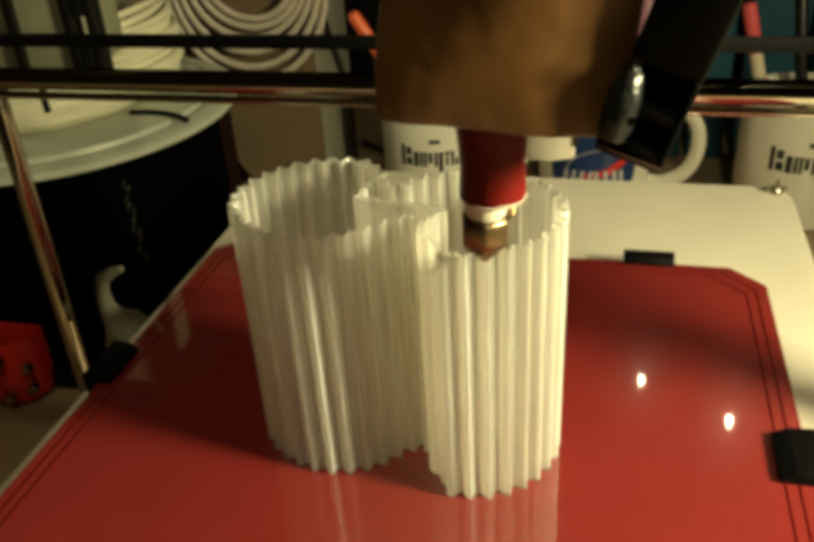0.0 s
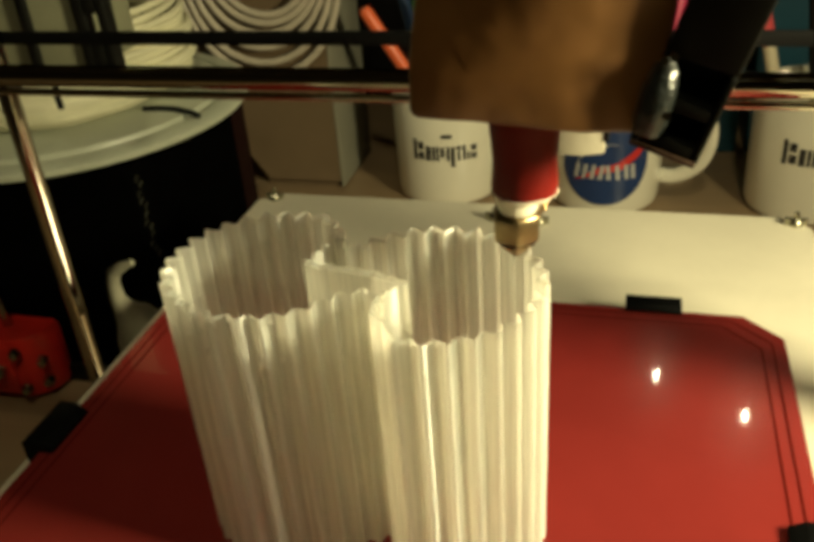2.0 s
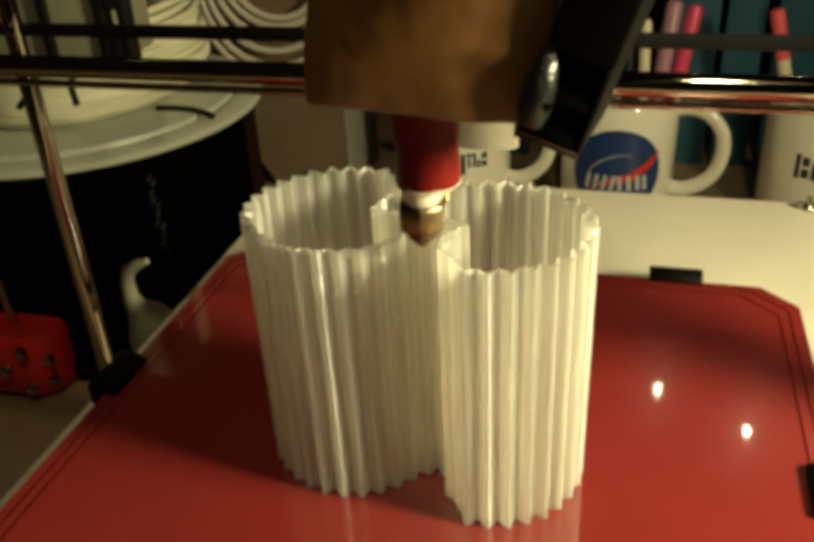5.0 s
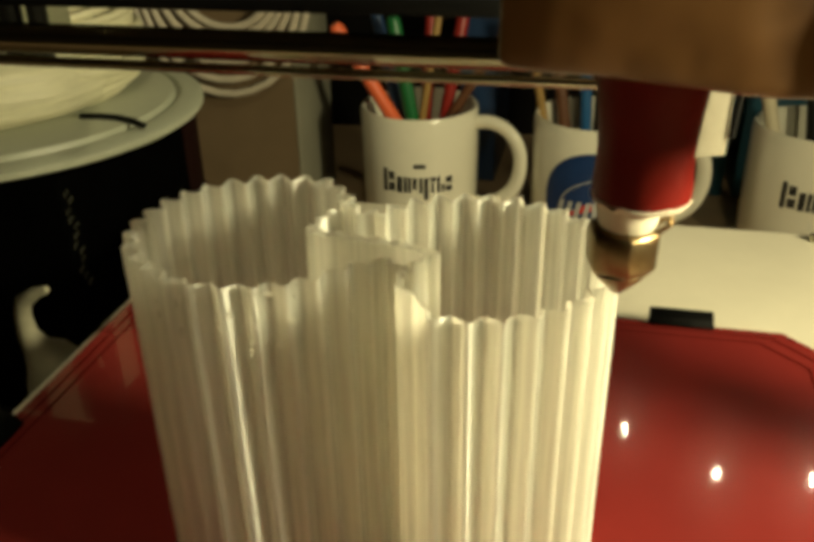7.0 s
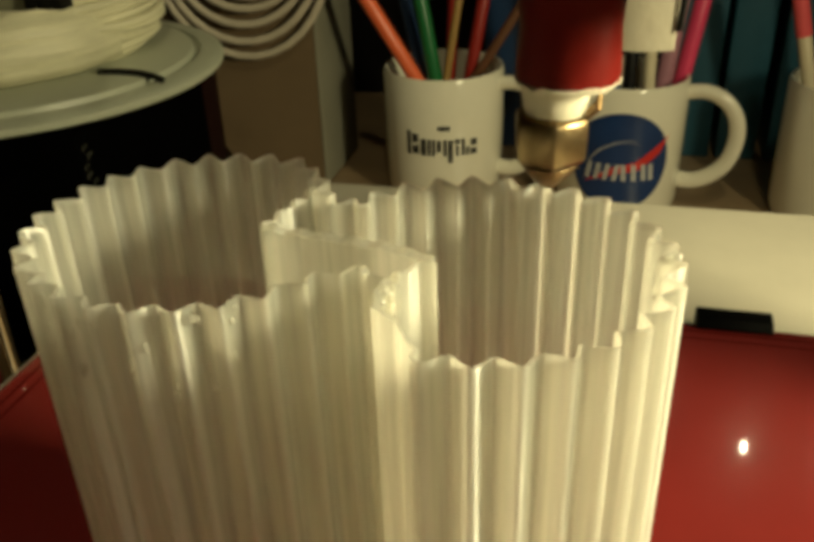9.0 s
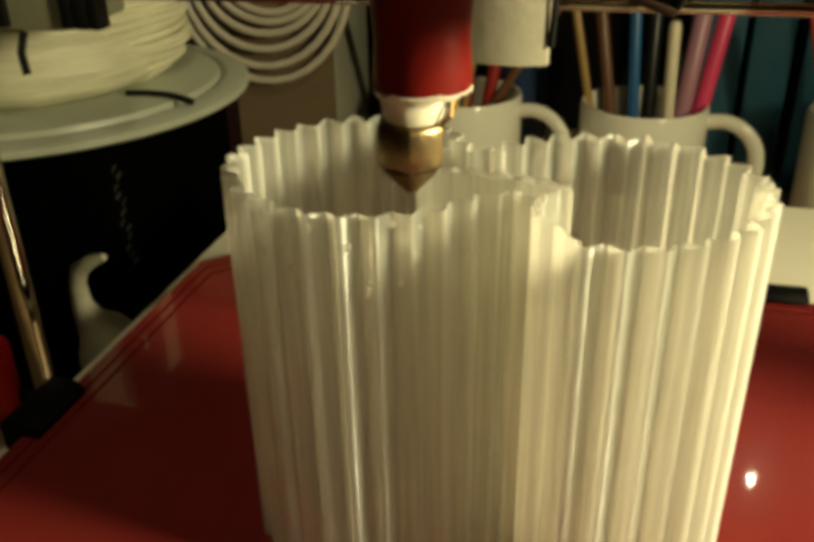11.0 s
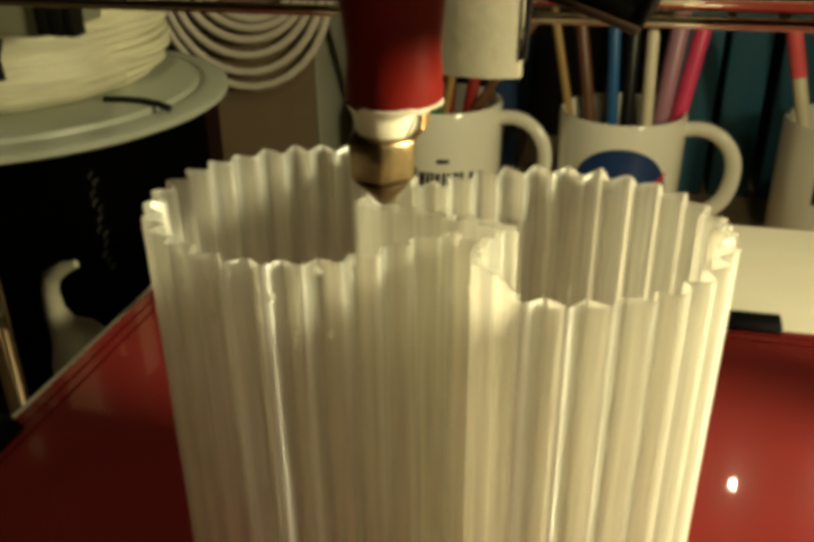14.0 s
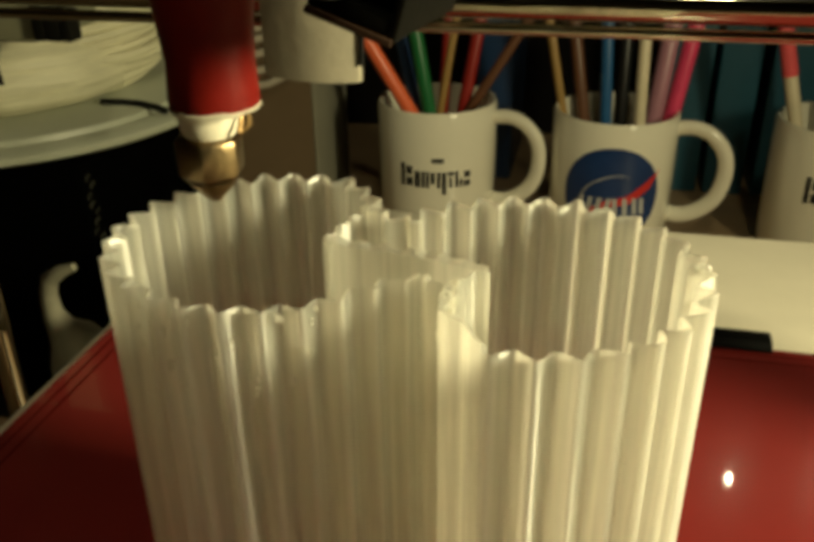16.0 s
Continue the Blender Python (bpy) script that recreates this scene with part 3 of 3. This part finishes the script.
# ---- mugs and pens ----
def mug(centre, radius, spin, label):
    """A straight white mug; its handle points to +x before the spin."""
    m = thing("mug", pose(*centre, TABLE_Z, 0, 0, spin), label, "mug", "mugs on the desk")
    h, r = 0.0950, radius
    part("cup", lathe(bmesh.new(), [(0, 0.004), (r * 0.78, 0.004), (r * 0.80, 0.0), (r * 0.86, 0.0), (r * 0.95, 0.003), (r * 0.985, 0.010), (r, 0.05), (r, h - 0.002),
                                    (r - 0.0012, h), (r - 0.003, h - 0.0004), (r - 0.0038, h - 0.003), (r - 0.004, 0.012), (r - 0.010, 0.007), (0, 0.006)], 56), CERAMIC, m)
    path = [(r - 0.002, 0, h - 0.011), (r + 0.010, 0, h - 0.0095), (r + 0.022, 0, h - 0.014), (r + 0.031, 0, h - 0.025), (r + 0.0335, 0, h - 0.040),
            (r + 0.030, 0, h - 0.056), (r + 0.021, 0, h - 0.067), (r + 0.009, 0, h - 0.073), (r - 0.002, 0, h - 0.073)]
    smooth = []
    for i in range(len(path) - 1):
        p = [Vector(path[max(0, min(len(path) - 1, i + k))]) for k in (-1, 0, 1, 2)]
        for s in range(4):
            t = s / 4
            smooth.append(0.5 * (2 * p[1] + (p[2] - p[0]) * t + (2 * p[0] - 5 * p[1] + 4 * p[2] - p[3]) * t * t + (3 * p[1] - p[0] - 3 * p[2] + p[3]) * t ** 3))
    smooth.append(Vector(path[-1]))
    part("handle", sweep(bmesh.new(), smooth, 0.0048, 14, flat=1.25), CERAMIC, m)
    return m


def wrap(bm, polygon, radius, lift, facing):
    """A flat shape (u, z) laid on a cylinder of that radius, its u = 0 facing that angle."""
    made = bmesh.new()
    made.faces.new([made.verts.new((u, 0, z)) for u, z in polygon])
    for _ in range(3):
        bmesh.ops.subdivide_edges(made, edges=[e for e in made.edges if e.calc_length() > 0.004], cuts=1)
    bmesh.ops.triangulate(made, faces=made.faces[:])
    for _ in range(5):
        bmesh.ops.subdivide_edges(made, edges=[e for e in made.edges if e.calc_length() > 0.005], cuts=1)
        bmesh.ops.triangulate(made, faces=made.faces[:])
    for q in made.verts:
        a = facing + q.co.x / radius
        q.co = Vector(((radius + lift) * math.cos(a), (radius + lift) * math.sin(a), q.co.z))
    join(bm, made)


def bars(m, radius, facing, z0, size):
    """Black lettering, shown as plain bars of its size: a small word over a large one."""
    k = size
    shapes = [(-0.0265, 0.0, 0.0030, 0.0170), (-0.0222, 0.0008, 0.0050, 0.0062), (-0.0222, 0.0090, 0.0046, 0.0062), (-0.0158, 0.0, 0.0040, 0.0120), (-0.0108, 0.0, 0.0024, 0.0120),
              (-0.0075, 0.0, 0.0022, 0.0120), (-0.0042, 0.0030, 0.0030, 0.0085), (0.0004, 0.0, 0.0024, 0.0118), (0.0038, -0.0050, 0.0032, 0.0165), (0.0082, 0.0085, 0.0040, 0.0035),
              (0.0090, 0.0, 0.0022, 0.0075), (0.0132, 0.0, 0.0024, 0.0122), (0.0166, 0.0, 0.0024, 0.0060), (0.0200, 0.0, 0.0050, 0.0045), (0.0200, 0.0065, 0.0050, 0.0048),
              (-0.0035, 0.0185, 0.0085, 0.0032)]
    for u, z, w, h in shapes:
        ink = bmesh.new()
        wrap(ink, [(k * u, z0 + k * z), (k * (u + w), z0 + k * z), (k * (u + w), z0 + k * (z + h)), (k * u, z0 + k * (z + h))], radius, 0.0003, facing)
        part("printed_bar", ink, PRINT_BLACK, m, "black printed bar", smooth=False)


def round_badge(m, radius, facing, z0):
    """A blue disc with a red chevron, a pale ring and pale bars."""
    r = 0.0340
    disc = bmesh.new()
    wrap(disc, [(r * math.cos(2 * math.pi * i / 40), z0 + r * math.sin(2 * math.pi * i / 40)) for i in range(40)], radius, 0.0002, facing)
    part("badge_disc", disc, LOGO_BLUE, m, "blue printed disc")
    swoosh = bmesh.new()
    wrap(swoosh, [(-0.0230, z0 - 0.0155), (-0.004, z0 - 0.0030), (0.010, z0 + 0.0005), (0.0335, z0 + 0.0175), (0.0260, z0 + 0.0050), (0.0120, z0 - 0.0052), (-0.002, z0 - 0.0078)], radius, 0.0008, facing)
    part("badge_chevron", swoosh, LOGO_RED, m, "red printed chevron")
    ring = bmesh.new()
    lines = []
    for i in range(61):
        a = 0.3 + i * 0.07
        u, w = -0.004 + 0.016 * math.cos(a), z0 + 0.004 + 0.0095 * math.sin(a) + 0.006 * math.cos(a)
        turn = facing + u / radius
        lines.append([ring.verts.new(((radius + 0.0009) * math.cos(turn + s), (radius + 0.0009) * math.sin(turn + s), w + v)) for s, v in ((-0.008, 0.0003), (0.008, -0.0003))])
    for p, q in zip(lines, lines[1:]):
        ring.faces.new((p[0], p[1], q[1], q[0]))
    part("badge_ring", ring, LOGO_WHITE, m, "thin pale printed ring")
    for u in (-0.0225, -0.0165, -0.0105, -0.0045, 0.0020, 0.0085, 0.0150, 0.0200):
        lean = 0.002 if u < 0 else -0.001
        text = bmesh.new()
        wrap(text, [(u, z0 - 0.0125), (u + 0.0030, z0 - 0.0125), (u + 0.0030 + lean, z0 - 0.0010), (u + lean, z0 - 0.0010)], radius, 0.0011, facing)
        part("badge_bar", text, LOGO_WHITE, m, "pale printed bar")


def pen(base, tip, r, mat, label, cap=None):
    """A pen or pencil from its point in the mug to its end."""
    base, tip = Vector(base), Vector(tip)
    p = thing("pen", Matrix.Translation(base), label, "pen", "pens in the mugs")
    d = tip - base
    n = d.normalized()
    part("barrel", sweep(bmesh.new(), [n * 0.004, n * 0.014, d - n * 0.003, d], [r * 0.25, r, r, r * 0.7], 12), mat, p)
    part("point", sweep(bmesh.new(), [n * 0.0, n * 0.0045], [r * 0.1, r * 0.27], 8), BLACK_PLASTIC, p)
    if cap:
        part("cap", sweep(bmesh.new(), [d * 0.78, d * 0.79, d + n * 0.001, d + n * 0.002], [r * 1.05, r * 1.12, r * 1.1, r * 0.6], 12), cap, p)
    return p


M1, M2, M3 = (-0.115, 0.377), (0.012, 0.374), (0.1585, 0.374)
mug_a = mug(M1, 0.0433, -8, "white ceramic mug with black printed lettering, holding pens")
bars(mug_a, 0.0433, radians(-90 + 10 + 8), 0.0455 - 0.004, 1.0)
mug_b = mug(M2, 0.0430, -8, "white ceramic mug with a round blue badge, holding pens")
round_badge(mug_b, 0.0430, radians(-90 + 1 + 8), 0.0455)
mug_c = mug(M3, 0.0425, 20, "white ceramic mug with black printed lettering, in shade")
bars(mug_c, 0.0425, radians(-90 + 3 - 20), 0.0480, 1.05)


def pens_in(centre, rows):
    for bx, by, tx, ty, top, r, mat, label, cap in rows:
        pen((centre[0] + bx, centre[1] + by, TABLE_Z + 0.008), (centre[0] + tx, centre[1] + ty, top), r, PEN[mat], label, PEN[cap] if cap else None)


pens_in(M1, [(0.024, 0.006, -0.054, -0.026, 0.020, 0.0052, "orange", "orange felt-tip pen standing in a mug", None),
             (0.006, 0.005, -0.018, -0.004, 0.022, 0.0052, "green", "dark green felt-tip pen standing in a mug", None),
             (-0.004, 0.014, -0.040, 0.026, 0.030, 0.0045, "navy", "dark blue pen standing in a mug", None),
             (0.004, 0.010, 0.030, 0.022, 0.030, 0.0046, "red", "dull red pencil standing in a mug", None),
             (-0.004, 0.022, 0.004, 0.030, 0.036, 0.0040, "red", "red pencil standing in a mug", None),
             (-0.010, -0.004, 0.014, 0.004, 0.026, 0.0028, "tan", "thin yellow pencil standing in a mug", None),
             (-0.024, 0.008, 0.064, 0.012, 0.018, 0.0036, "brown", "brown wooden pencil standing in a mug", None)])
pens_in(M2, [(-0.020, 0.006, -0.052, 0.006, 0.024, 0.0030, "tan", "thin tan pencil standing in a mug", None),
             (-0.010, 0.012, -0.036, 0.020, 0.026, 0.0045, "brown", "dark brown pencil standing in a mug", None),
             (-0.002, 0.004, -0.012, 0.008, 0.026, 0.0042, "blue", "bright blue pen standing in a mug", None),
             (0.004, 0.014, 0.002, 0.022, 0.028, 0.0050, "black", "black marker standing in a mug", None),
             (0.018, -0.020, 0.013, -0.014, 0.016, 0.0040, "cream", "cream paint brush handle standing in a mug", None),
             (0.018, 0.000, 0.032, 0.010, 0.024, 0.0062, "mauve", "mauve marker standing in a mug", None),
             (0.026, 0.004, 0.046, 0.004, 0.022, 0.0054, "pink", "bright pink marker standing in a mug", None)])
pens_in(M3, [(-0.008, -0.006, -0.047, 0.004, 0.018, 0.0046, "cream", "silver pen with rose cap standing in a mug", "rose"),
             (0.010, 0.010, -0.012, 0.018, 0.026, 0.0045, "black", "black marker standing in a mug", None)])


# ---- spool, boxes and coil on the desk ----
SPOOL = (-0.305, 0.166)


def black_box():
    b = thing("black_box", pose(0, 0, TABLE_Z), "matt black cardboard box carrying the filament spool", "box")
    part("carton", brick(bmesh.new(), -0.43, -0.215, 0.085, 0.205, 0.0, 0.1405, 0.002), BOX_BLACK, b)
    for k in range(12):
        marks = bmesh.new()
        y = 0.0885 + 0.0022 * math.sin(k * 1.9) + 0.0002 * k
        z = 0.134 - 0.0042 * k
        for s in (0, 1):
            brick(marks, -0.2149, -0.2146, y + 0.0022 * s, y + 0.0022 * s + 0.0009 + 0.0006 * (k % 2), z - 0.0026 + 0.0012 * s, z + 0.0004 * s)
        part("printed_mark", marks, GREY_PRINT, b, "faint grey printed mark")


def spool():
    s = thing("filament_spool", pose(*SPOOL, 0.0056), "white spool wound with natural filament on a black box", "spool")
    r = 0.1115
    part("lower_flange", lathe(bmesh.new(), [(0.02, 0.0), (r - 0.002, 0.0), (r, 0.0012), (r, 0.0040), (r - 0.003, 0.0056), (r - 0.0115, 0.0058), (r - 0.0125, 0.0040), (r - 0.0150, 0.0040), (r - 0.0160, 0.0072), (r - 0.0185, 0.0078),
                                             (0.03, 0.0078), (0.02, 0.0078)], 72, closed=True), SPOOL_WHITE, s)
    turns = bmesh.new()
    profile = []
    for k in range(29):
        z = 0.0082 + 0.0016 * k
        rr = 0.0735 - 0.0150 * math.exp(-k / 4.0) - 0.0005 * k + 0.0004 * math.sin(k * 0.9) + 0.0012 * noise.noise((k * 0.8, 0, 0)) - 0.016 * (k / 28) ** 4
        profile.append((rr, z))
    lathe(turns, [(0.022, 0.0080)] + profile + [(0.022, profile[-1][1] + 0.001)], 96)
    for q in turns.verts:
        q.co.z += 0.0030 * noise.noise(Vector((q.co.x, q.co.y, 0)) * 18)
        q.co.xy *= 1 + 0.035 * noise.noise(q.co * 40) + 0.012 * noise.noise(Vector((q.co.x, q.co.y, q.co.z * 5)) * 60)
    part("winding", turns, FILAMENT, s, "wound natural filament")
    def at(x0, x1, y0, y1, z0, z1, bevel=0.001):
        return brick(bmesh.new(), x0 - SPOOL[0], x1 - SPOOL[0], y0 - SPOOL[1], y1 - SPOOL[1], z0 - 0.0056, z1 - 0.0056, bevel)
    part("holder_block", at(-0.310, -0.2145, 0.075, 0.120, 0.0585, 0.118, 0.002), OLIVE, s, "olive-grey block on top of the winding")
    fr = part("holder_frame", at(-0.2140, -0.2085, 0.072, 0.080, 0.060, 0.116), BLACK_PLASTIC, s, "black frame of the holder")
    part("bar", at(-0.2020, -0.1975, 0.072, 0.080, 0.060, 0.116), BLACK_PLASTIC, fr)
    part("bar", at(-0.2084, -0.2021, 0.072, 0.080, 0.060, 0.074), BLACK_PLASTIC, fr)
    part("bar", at(-0.2084, -0.2021, 0.072, 0.080, 0.086, 0.116), BLACK_PLASTIC, fr)
    part("peg", at(-0.2420, -0.2370, 0.071, 0.0745, 0.060, 0.116), BLACK_PLASTIC, s)
    for pts in ([(-0.2480, 0.070, 0.059), (-0.2500, 0.066, 0.052), (-0.2600, 0.065, 0.042)], [(-0.2300, 0.071, 0.059), (-0.2300, 0.067, 0.052), (-0.2285, 0.066, 0.044)]):
        part("hook", sweep(bmesh.new(), [(x - SPOOL[0], y - SPOOL[1], z - 0.0056) for x, y, z in pts], 0.0016, 8), BLACK_PLASTIC, s)
    for k in range(15):
        z, rr = 0.0105 + 0.0033 * k, 0.071 + 0.0016 * math.sin(k * 1.7) - 0.006 * (k / 14) ** 3 - 0.013 * math.exp(-k / 3)
        ox, oy = 0.0040 - 0.0004 * k, 0.0240 + 0.0012 * math.sin(k * 2.3)
        ring = [(ox + rr * math.cos(a * 0.15), oy + rr * math.sin(a * 0.15), z + 0.0012 * math.sin(a * 0.45 + k)) for a in range(42)]
        part("loose_turn", sweep(bmesh.new(), ring, 0.0022, 6, closed=True), FILAMENT, s)
    tie = thing("cable_tie", ORIGIN, "thin black strip lying on the spool flange", "strip")
    a, b = Vector((-0.2391, 0.1470, 0.0145)), Vector((-0.1992, 0.1376, 0.0145))
    mid = (a + b) / 2 + Vector((0.0010, 0.0045, 0.0003))
    part("strip", sweep(bmesh.new(), [a, (a + mid) / 2 + Vector((0.0003, 0.0012, 0)), mid, (b + mid) / 2 + Vector((0.0003, 0.0012, 0)), b], 0.0017, 8, flat=0.6), RUBBER, tie)


def brown_box():
    b = thing("brown_box", pose(0, 0, TABLE_Z), "tall brown cardboard box, its base drawn in, with paler side", "box")
    carton = bmesh.new()
    side = [(-0.345, 0.36), (-0.345, 0.150), (-0.318, 0.118), (-0.302, 0.085), (-0.296, 0.045), (-0.287, 0.018), (-0.275, 0.0), (-0.2065, 0.0), (-0.2065, 0.36)]
    near = [carton.verts.new((x, 0.360, z)) for x, z in side]
    far = [carton.verts.new((x, 0.445, z)) for x, z in side]
    carton.faces.new(near)
    carton.faces.new(far[::-1])
    for i in range(len(side)):
        j = (i + 1) % len(side)
        carton.faces.new((near[i], near[j], far[j], far[i]))
    bmesh.ops.bevel(carton, geom=[e for e in carton.edges if abs(e.verts[0].co.y - e.verts[1].co.y) < 0.01 and e.verts[0].co.x < -0.25], offset=0.008, segments=3, affect="EDGES")
    part("carton", carton, CARD, b)
    part("side_sheet", brick(bmesh.new(), -0.2062, -0.2040, 0.362, 0.443, 0.002, 0.355, 0.0006), CARD_LIGHT, b, "pale sheet on the side")
    coil = thing("cable_coil", ORIGIN, "coil of pale cable hanging on a brown box", "cable")
    for k in range(6):
        loops = bmesh.new()
        rx, rz = 0.066 - 0.0062 * k, 0.076 - 0.0085 * k
        cx, cz = -0.254 + 0.0012 * k, 0.046 + 0.001 * k
        sweep(loops, [(cx + rx * math.cos(a * 0.2), 0.3535 - 0.0012 * k - 0.002 * math.sin(a * 0.4), cz + rz * math.sin(a * 0.2) + 0.003 * math.sin(a * 0.2 + k)) for a in range(31)], 0.0029, 10, closed=True)
        part("loop", loops, CABLE, coil)
    hook = bmesh.new()
    sweep(hook, [(-0.254, 0.362, 0.085), (-0.254, 0.344, 0.085), (-0.254, 0.342, 0.092)], 0.002, 8)
    part("hook", hook, BLACK_PLASTIC, coil)


def curl():
    c = thing("plastic_bracket", ORIGIN, "bent white plastic bracket beside the bed", "bracket")
    arm = bmesh.new()
    sweep(arm, [(-0.159, -0.006, 0.0075), (-0.164, -0.006, 0.0055), (-0.169, -0.006, 0.0020), (-0.1715, -0.005, -0.004), (-0.1722, -0.004, -0.012), (-0.1715, -0.002, -0.019), (-0.1695, 0.000, -0.024), (-0.1680, 0.002, -0.032), (-0.1675, 0.003, -0.046)],
          [0.0012, 0.0022, 0.0028, 0.0028, 0.0034, 0.0050, 0.0085, 0.0120, 0.0125], 14)
    part("arm", arm, BRACKET, c)
    foot = bmesh.new()
    sweep(foot, [(-0.168, 0.003, -0.045), (-0.168, 0.003, TABLE_Z + 0.001)], 0.009, 12)
    part("stem", foot, BRACKET, c)


def dark_book():
    k = thing("book", pose(0, 0, TABLE_Z), "dark maroon cloth-bound book standing beside a black box", "book")
    part("spine", brick(bmesh.new(), -0.2500, -0.2320, 0.2085, 0.2125, 0, 0.132, 0.0015), MAROON, k)
    part("cover", brick(bmesh.new(), -0.2500, -0.2475, 0.2125, 0.256, 0, 0.132, 0.0008), MAROON, k)
    part("cover", brick(bmesh.new(), -0.2345, -0.2320, 0.2125, 0.256, 0, 0.132, 0.0008), MAROON, k)
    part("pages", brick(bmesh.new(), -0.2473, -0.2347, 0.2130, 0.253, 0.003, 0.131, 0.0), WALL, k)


black_box()
dark_book()
spool()
brown_box()
curl()


def binders():
    for x0, x1, mat, top in ((0.050, 0.083, TEAL, 0.20), (0.088, 0.118, TEAL, 0.21), (0.126, 0.172, TEAL, 0.20), (0.18, 0.22, TEAL, 0.20), (-0.10, -0.07, PEN["navy"], 0.17)):
        b = thing("binder", pose((x0 + x1) / 2, 0.47, TABLE_Z), "teal ring binder standing in shade on the desk" if mat is TEAL else "dark blue binder standing in shade on the desk", "binder", "binders behind the mugs")
        w = (x1 - x0) / 2
        part("spine", brick(bmesh.new(), -w, w, 0.0, 0.004, 0, 0.135 + top, 0.0015), mat, b)
        part("cover", brick(bmesh.new(), -w, -w + 0.003, 0.004, 0.11, 0, 0.135 + top, 0.001), mat, b)
        part("cover", brick(bmesh.new(), w - 0.003, w, 0.004, 0.11, 0, 0.135 + top, 0.001), mat, b)
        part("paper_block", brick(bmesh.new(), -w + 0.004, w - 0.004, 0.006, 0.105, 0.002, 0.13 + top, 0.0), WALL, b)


binders()


# ---- what moves ----
# seconds, how far the bed has slid along y, how far the carriage has slid along x
RIDE = [
    (0, 0.0000, -0.0000),
    (0.5, -0.0095, 0.0104),
    (1, -0.0175, 0.0136),
    (1.5, -0.0309, 0.0160),
    (2, -0.0383, 0.0080),
    (2.5, -0.0458, 0.0001),
    (3, -0.0452, -0.0102),
    (3.5, -0.0426, -0.0207),
    (3.7, -0.0406, -0.0262),
    (5.8, -0.0010, -0.0063),
    (6, -0.0010, -0.0009),
    (6.5, -0.0040, 0.0063),
    (7, -0.0152, 0.0157),
    (7.5, -0.0269, 0.0159),
    (8, -0.0366, 0.0121),
    (8.5, -0.0436, 0.0058),
    (9, -0.0476, -0.0019),
    (9.5, -0.0455, -0.0143),
    (10, -0.0388, -0.0233),
    (10.2, -0.0338, -0.0269),
    (12.3, -0.0032, -0.0411),
    (12.5, -0.0034, -0.0376),
    (13, -0.0070, -0.0285),
    (13.5, -0.0162, -0.0198),
    (14, -0.0282, -0.0342),
    (14.5, -0.0401, -0.0359),
    (15, -0.0500, -0.0434),
    (15.5, -0.0500, -0.0534),
    (16, -0.0388, -0.0602),
]


def motions():
    walk(BED, [(t, pose(0, y, 0)) for t, y, x in RIDE])
    walk(VASE, [(t, pose(0, y, 0)) for t, y, x in RIDE])
    for clip, (cx, cy, turn) in CLIPS:
        walk(clip, [(t, pose(cx, cy + y, 0, 0, 0, turn)) for t, y, x in RIDE])
    walk(CARRIAGE, [(t, pose(x, 0, 0)) for t, y, x in RIDE])


motions()
